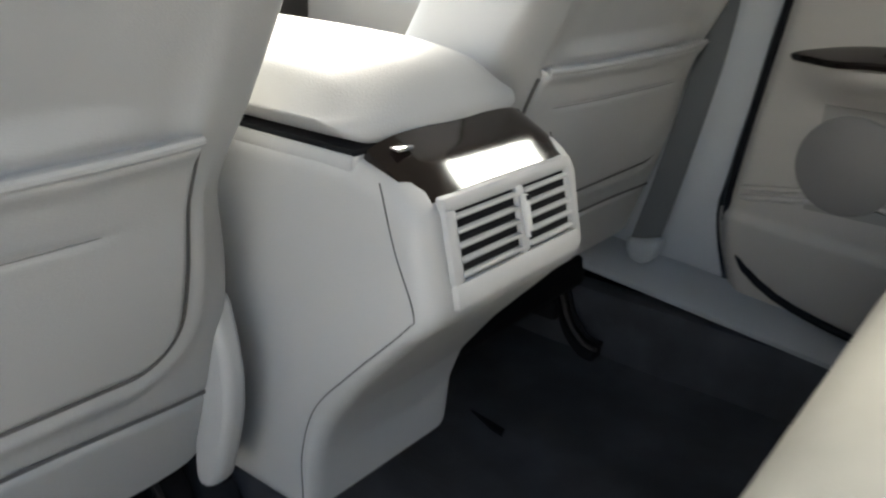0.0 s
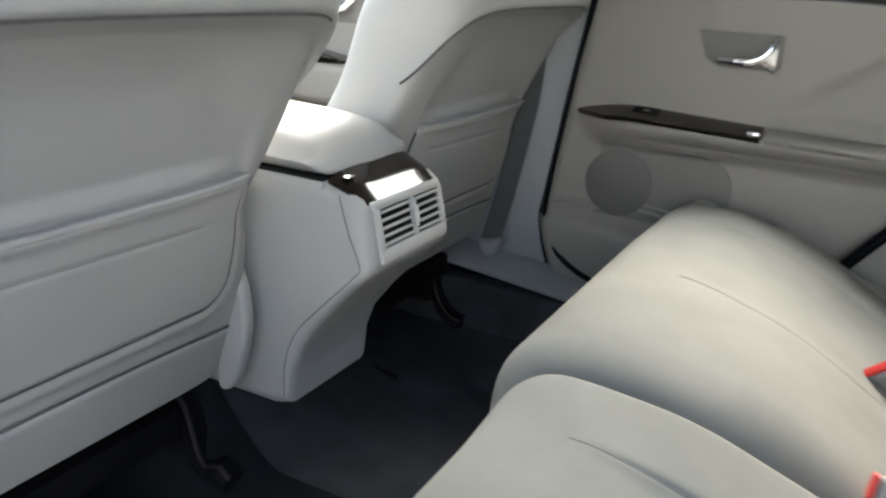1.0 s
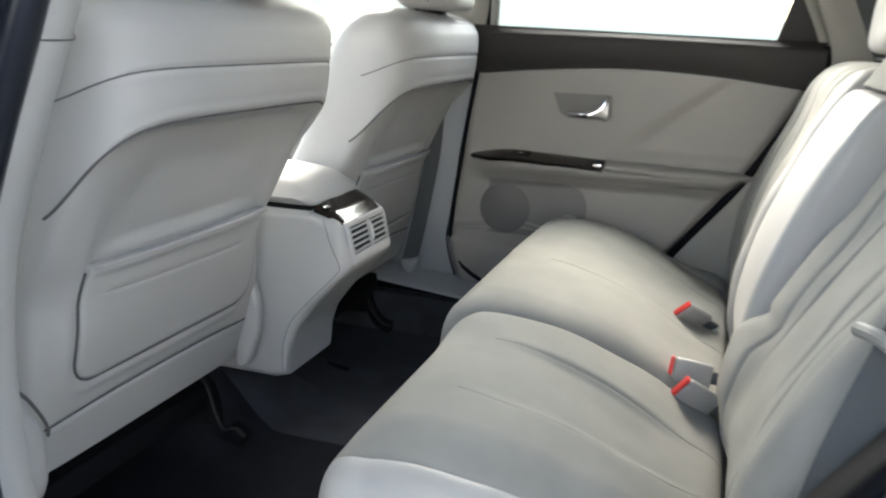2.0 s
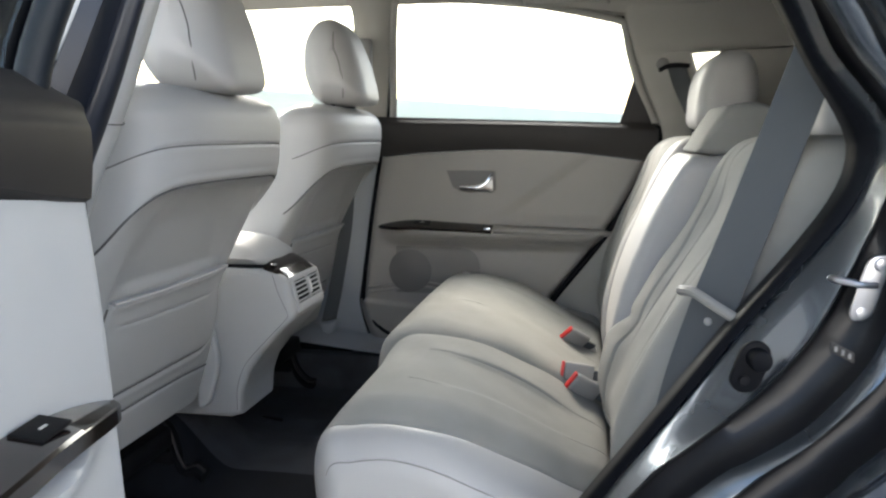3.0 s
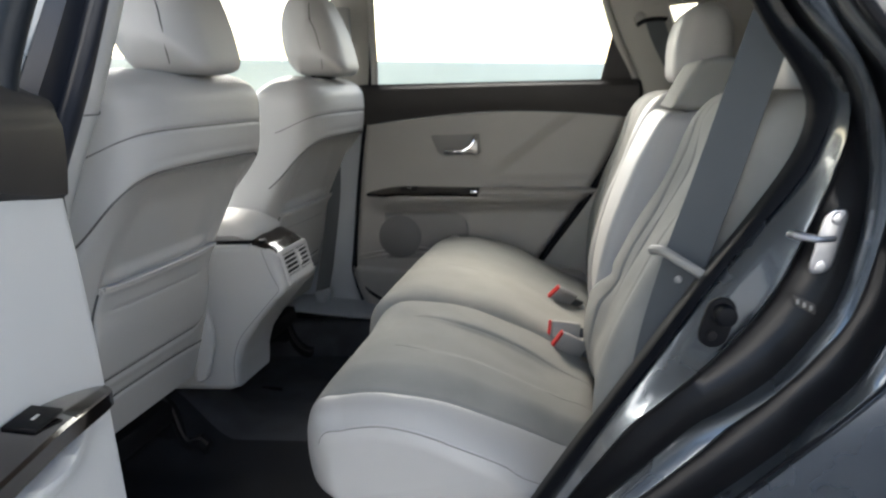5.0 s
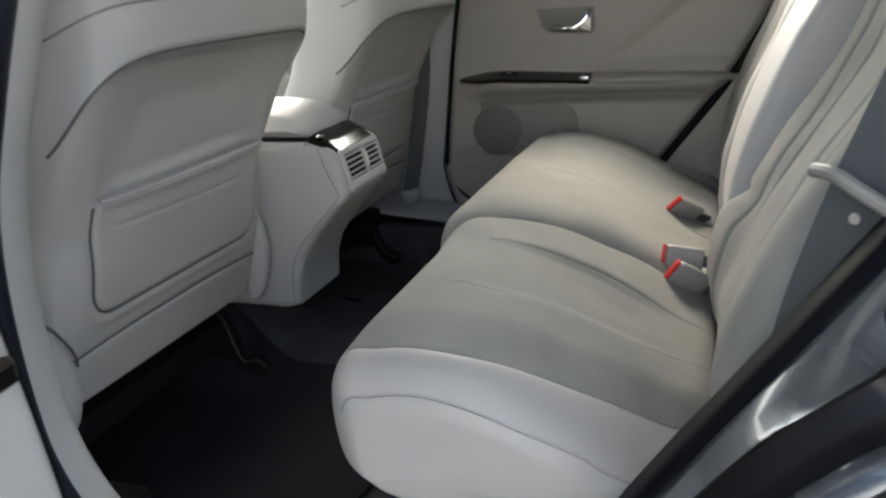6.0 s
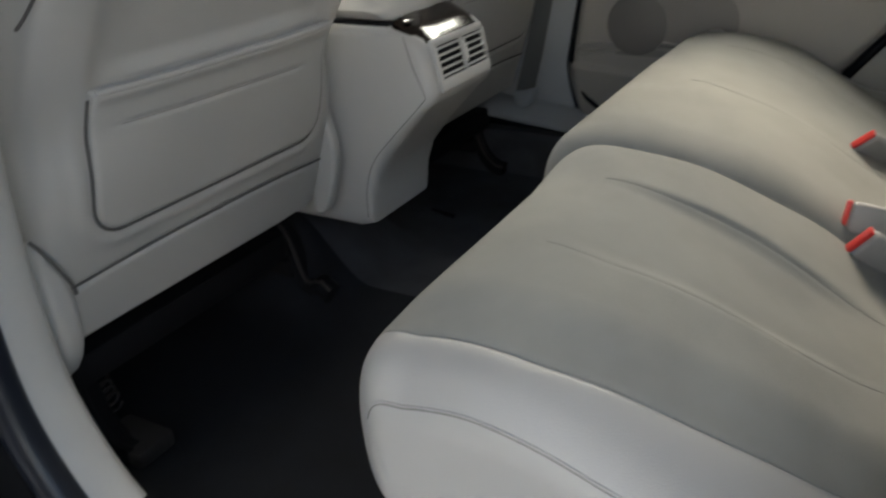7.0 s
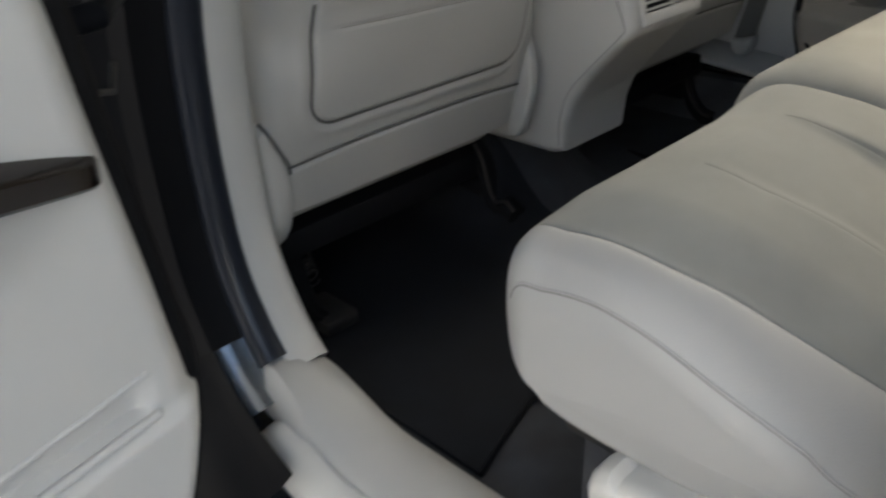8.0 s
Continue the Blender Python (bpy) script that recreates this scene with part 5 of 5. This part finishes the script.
lever = [(0.392, 0.556), (0.388, 0.582), (0.396, 0.600), (0.412, 0.606), (0.424, 0.600), (0.445, 0.606), (0.55, 0.612), (0.80, 0.60), (0.80, 0.53), (0.55, 0.535), (0.47, 0.552), (0.44, 0.548), (0.40, 0.532)]
part("slide_cover", pillow(lever, -0.762, -0.705, 0.018, 10, 80), PALE, bench, "pale grey plastic side cover")

back = [(0.70, 0.64), (0.672, 0.70), (0.668, 0.76), (0.678, 0.84), (0.704, 0.93), (0.742, 1.02), (0.776, 1.10), (0.80, 1.15), (0.835, 1.182), (0.885, 1.192), (0.94, 1.18), (0.955, 1.14), (0.92, 1.0), (0.87, 0.85), (0.82, 0.70), (0.78, 0.62)]


def back_warp(mid, wide, shift):
    def f(R):
        R = R.copy()
        x, y, z = R[..., 0], R[..., 1], R[..., 2]
        frontside = smooth(0.10, 0.02, x - np.interp(z, [0.64, 0.76, 0.93, 1.1, 1.19], [0.70, 0.668, 0.704, 0.776, 0.86]))
        d = (y - mid) / wide
        R[..., 0] += 0.022 * np.exp(-((d / 0.62) ** 4)) * frontside * smooth(0.66, 0.80, z) * smooth(1.19, 1.05, z)
        for g in (-0.62, 0.62):
            R[..., 0] += 0.006 * np.exp(-(((d - g * (1 - 0.25 * smooth(1.15, 0.75, z))) * wide / 0.005) ** 2)) * frontside
        for g in (-0.28, 0.28):
            R[..., 0] += 0.0045 * np.exp(-(((d - g - 0.12 * (z - 1.0)) * wide / 0.006) ** 2)) * frontside * smooth(0.8, 0.9, z)
        R[..., 0] += 0.0016 * np.sin(z * 46 + y * 11) * np.sin(y * 31) * frontside
        R[..., 0] += shift * smooth(0.7, 1.1, z)
        if shift:
            inner = smooth(-0.40, -0.20, y)
            R[..., 1] -= 0.062 * inner * smooth(0.80, 0.87, z)
            lobe = np.exp(-(((z - 0.852 + 0.10 * (y + 0.20)) / 0.012) ** 2)) * smooth(-0.34, -0.22, y)
            R[..., 0] += 0.010 * lobe * frontside
            R[..., 0] -= 0.012 * smooth(-0.33, -0.24, y) * smooth(0.845, 0.80, z) * frontside
        return R

    return f


def back_mat(mid, wide):
    return lambda c: 1 if abs(c.y - mid) / wide < 0.80 and c.z > 0.68 else 0


part("backrest", pillow(back, -0.655, -0.130, 0.06, 110, 150, 2.2, warp=back_warp(-0.39, 0.26, 0.06)), [VINYL, FABRIC], bench, "grey backrest with fabric centre and sewn folds", angle=70, faces_mat=back_mat(-0.36, 0.40))
part("backrest", pillow(back, 0.125, 0.645, 0.06, 110, 150, 2.2, warp=back_warp(0.385, 0.26, 0.0)), [VINYL, FABRIC], bench, "grey backrest with fabric centre and sewn folds", angle=70, faces_mat=back_mat(0.385, 0.26))
centre = [(0.71, 0.66), (0.682, 0.72), (0.680, 0.80), (0.70, 0.90), (0.735, 1.0), (0.775, 1.09), (0.812, 1.148), (0.85, 1.152), (0.95, 1.14), (0.93, 1.0), (0.87, 0.83), (0.80, 0.66)]
part("armrest", pillow(centre, -0.185, 0.122, 0.03, 40, 110, 2.2), VINYL, bench, "folding grey centre armrest in the backrest", angle=70)
cap = [(0.836, 1.158), (0.840, 1.175), (0.874, 1.232), (0.892, 1.250), (0.945, 1.254), (0.975, 1.235), (0.985, 1.19), (0.97, 1.155), (0.90, 1.150)]
part("centre_headrest", pillow(cap, -0.130, 0.120, 0.018, 30, 80, 2.2), FABRIC, bench, "low grey centre headrest")
for hy, dx, dz in ((0.385, 0.02, 0.0), (-0.40, 0.10, -0.03)):
    h = [(0.865 + dx, 1.215 + dz), (0.858 + dx, 1.27 + dz), (0.866 + dx, 1.33 + dz), (0.89 + dx, 1.375 + dz), (0.93 + dx, 1.393 + dz), (0.975 + dx, 1.385 + dz), (0.998 + dx, 1.34 + dz), (1.0 + dx, 1.27 + dz), (0.985 + dx, 1.22 + dz), (0.93 + dx, 1.205 + dz)]
    hr = part("headrest", pillow(h, hy - 0.130, hy + 0.130, 0.05, 24, 70, 2.2), VINYL, bench, "grey padded rear headrest")
    for sg in (-1, 1):
        part("post", tube([(0.93 + dx, hy + sg * 0.06, 1.16), (0.93 + dx, hy + sg * 0.06, 1.23)], 0.006, 10), CHROME, hr)
    part("gap", box((0.92 + dx, hy, 1.198), (0.09, 0.2, 0.008), 0.002), BLACK, hr)

# ---------------------------------------------------------------- belts


def webbing(name, pts, width, wdir, mat, parent, label=""):
    """A flat band 1.5 mm thick along pts, its width along wdir."""
    p = np.array(pts, float)
    d = np.gradient(p, axis=0)
    d /= np.linalg.norm(d, axis=1, keepdims=True)
    wv = np.array(wdir, float)
    wv = wv - (d @ wv)[:, None] * d
    wv /= np.linalg.norm(wv, axis=1, keepdims=True)
    nv = np.cross(d, wv)
    w = np.asarray(width) if np.ndim(width) else np.full(len(p), width)
    R = np.stack([p + wv * w[:, None] * 0.5 + nv * 0.0008, p + wv * w[:, None] * 0.5 - nv * 0.0008, p - wv * w[:, None] * 0.5 - nv * 0.0008, p - wv * w[:, None] * 0.5 + nv * 0.0008], 1)
    return part(name, rings(R), mat, parent, label, angle=30)


belt = thing("seat_belt", "grey rear seat belt webbing hanging before the backrest", "seat belt", (0.75, -0.66, 0.7), group="belts")
webbing("webbing", spline([(0.985, -0.60, 1.50), (0.935, -0.615, 1.36), (0.885, -0.635, 1.22), (0.835, -0.655, 1.08), (0.79, -0.675, 0.96), (0.755, -0.69, 0.84), (0.735, -0.69, 0.70)], 50), 0.064, (0.85, -0.55, 0.1), BELT, belt, "grey woven webbing")
guide = part("guide", tube(spline([(0.752, -0.660, 0.985), (0.765, -0.690, 0.988), (0.785, -0.712, 0.978), (0.815, -0.735, 0.962)], 24), 0.007, 10), GUIDE, belt, "pale plastic belt guide")
part("button", disc((0.781, -0.712, 0.955), (-0.2, -1, 0.1), 0.005, 0.008, 16, 0.002), GUIDE, belt)



def buckle(tip, foot, wide, label):
    """A buckle pointing from its foot to the red button at its tip."""
    b = thing("belt_buckle", label, "belt buckle", tip, group="buckles")
    t, o = Vector(tip), Vector(foot)
    d = (t - o).normalized()
    w = Vector(wide)
    w = (w - d * w.dot(d)).normalized()
    n = d.cross(w)
    m = Matrix((d, w, n)).transposed().to_4x4()
    m.translation = t

    def local(bm):
        bm.transform(m)
        return bm

    L = (t - o).length
    part("housing", local(box((-0.034, 0, 0), (0.062, 0.040, 0.016), 0.006, 3)), BUCKLE, b, "grey plastic buckle housing")
    part("button", local(box((0.0, 0, 0.001), (0.006, 0.040, 0.011), 0.002)), RED, b, "red release button")
    part("stalk", local(box((-0.06 - (L - 0.05) / 2, 0, -0.002), (L - 0.05, 0.020, 0.008), 0.003)), BELT, b)


buckle((0.588, 0.150, 0.724), (0.645, 0.195, 0.684), (0.9, 0.1, 0.3), "grey seat belt buckle with red button, standing on the cushion")
buckle((0.587, -0.130, 0.712), (0.670, -0.120, 0.700), (0, 0.2, 1), "pale grey buckle with red button, lying on its edge")
buckle((0.606, -0.214, 0.718), (0.681, -0.182, 0.670), (0.9, 0.1, 0.3), "grey seat belt buckle with red button, leaning forward")
part("anchor_cover", disc((0.704, -0.304, 0.704), (-1, 0, 0.1), 0.007, 0.012, 16, 0.002), GRILLE, bench, "small grey anchor cover")
part("tether_guide", disc((0.648, 0.205, 0.672), (-0.6, 0, 1), 0.011, 0.02, 16, 0.003), PALE, bench, "pale plastic anchor cap")
part("tether_guide", disc((0.684, -0.185, 0.660), (-0.6, 0, 1), 0.010, 0.02, 16, 0.003), STEEL, bench, "steel buckle anchor")

fbelt = thing("seat_belt", "dark grey front seat belt along the far pillar", "seat belt", (-0.15, 0.65, 0.6), group="belts")
webbing("webbing", spline([(-0.10, 0.60, 1.42), (-0.095, 0.63, 1.2), (-0.100, 0.645, 0.96), (-0.137, 0.650, 0.74), (-0.168, 0.652, 0.60)], 40), np.linspace(0.034, 0.043, 40), (0.95, 0.2, -0.2), BELT, fbelt, "dark grey webbing")
part("anchor", pillow([(-0.190, 0.575), (-0.194, 0.602), (-0.168, 0.606), (-0.140, 0.612), (-0.146, 0.58), (-0.167, 0.565)], 0.640, 0.67, 0.01, 6, 40), COOLSHADE, fbelt, "grey belt anchor cover")
part("upper_guide", box((-0.03, 0.60, 1.42), (0.05, 0.03, 0.10), 0.01), GRILLE, fbelt, "belt height adjuster")

rbelt = thing("seat_belt", "charcoal rear seat belt hanging from its guide on the far pillar", "seat belt", (0.86, 0.62, 1.2), group="belts")
webbing("webbing", spline([(0.862, 0.618, 1.385), (0.880, 0.606, 1.33), (0.915, 0.590, 1.25), (0.945, 0.575, 1.17)], 24), 0.050, (0.9, 0.1, 0.2), BELT, rbelt, "charcoal woven webbing")
part("upper_guide", tube(spline([(0.815, 0.612, 1.372), (0.838, 0.606, 1.383), (0.868, 0.606, 1.386), (0.896, 0.610, 1.384)], 16), 0.006, 10), BLACK, rbelt, "black belt guide")
part("guide_mount", disc((0.825, 0.622, 1.392), (0, -1, 0), 0.016, 0.018, 20, 0.004), GRILLE, rbelt)
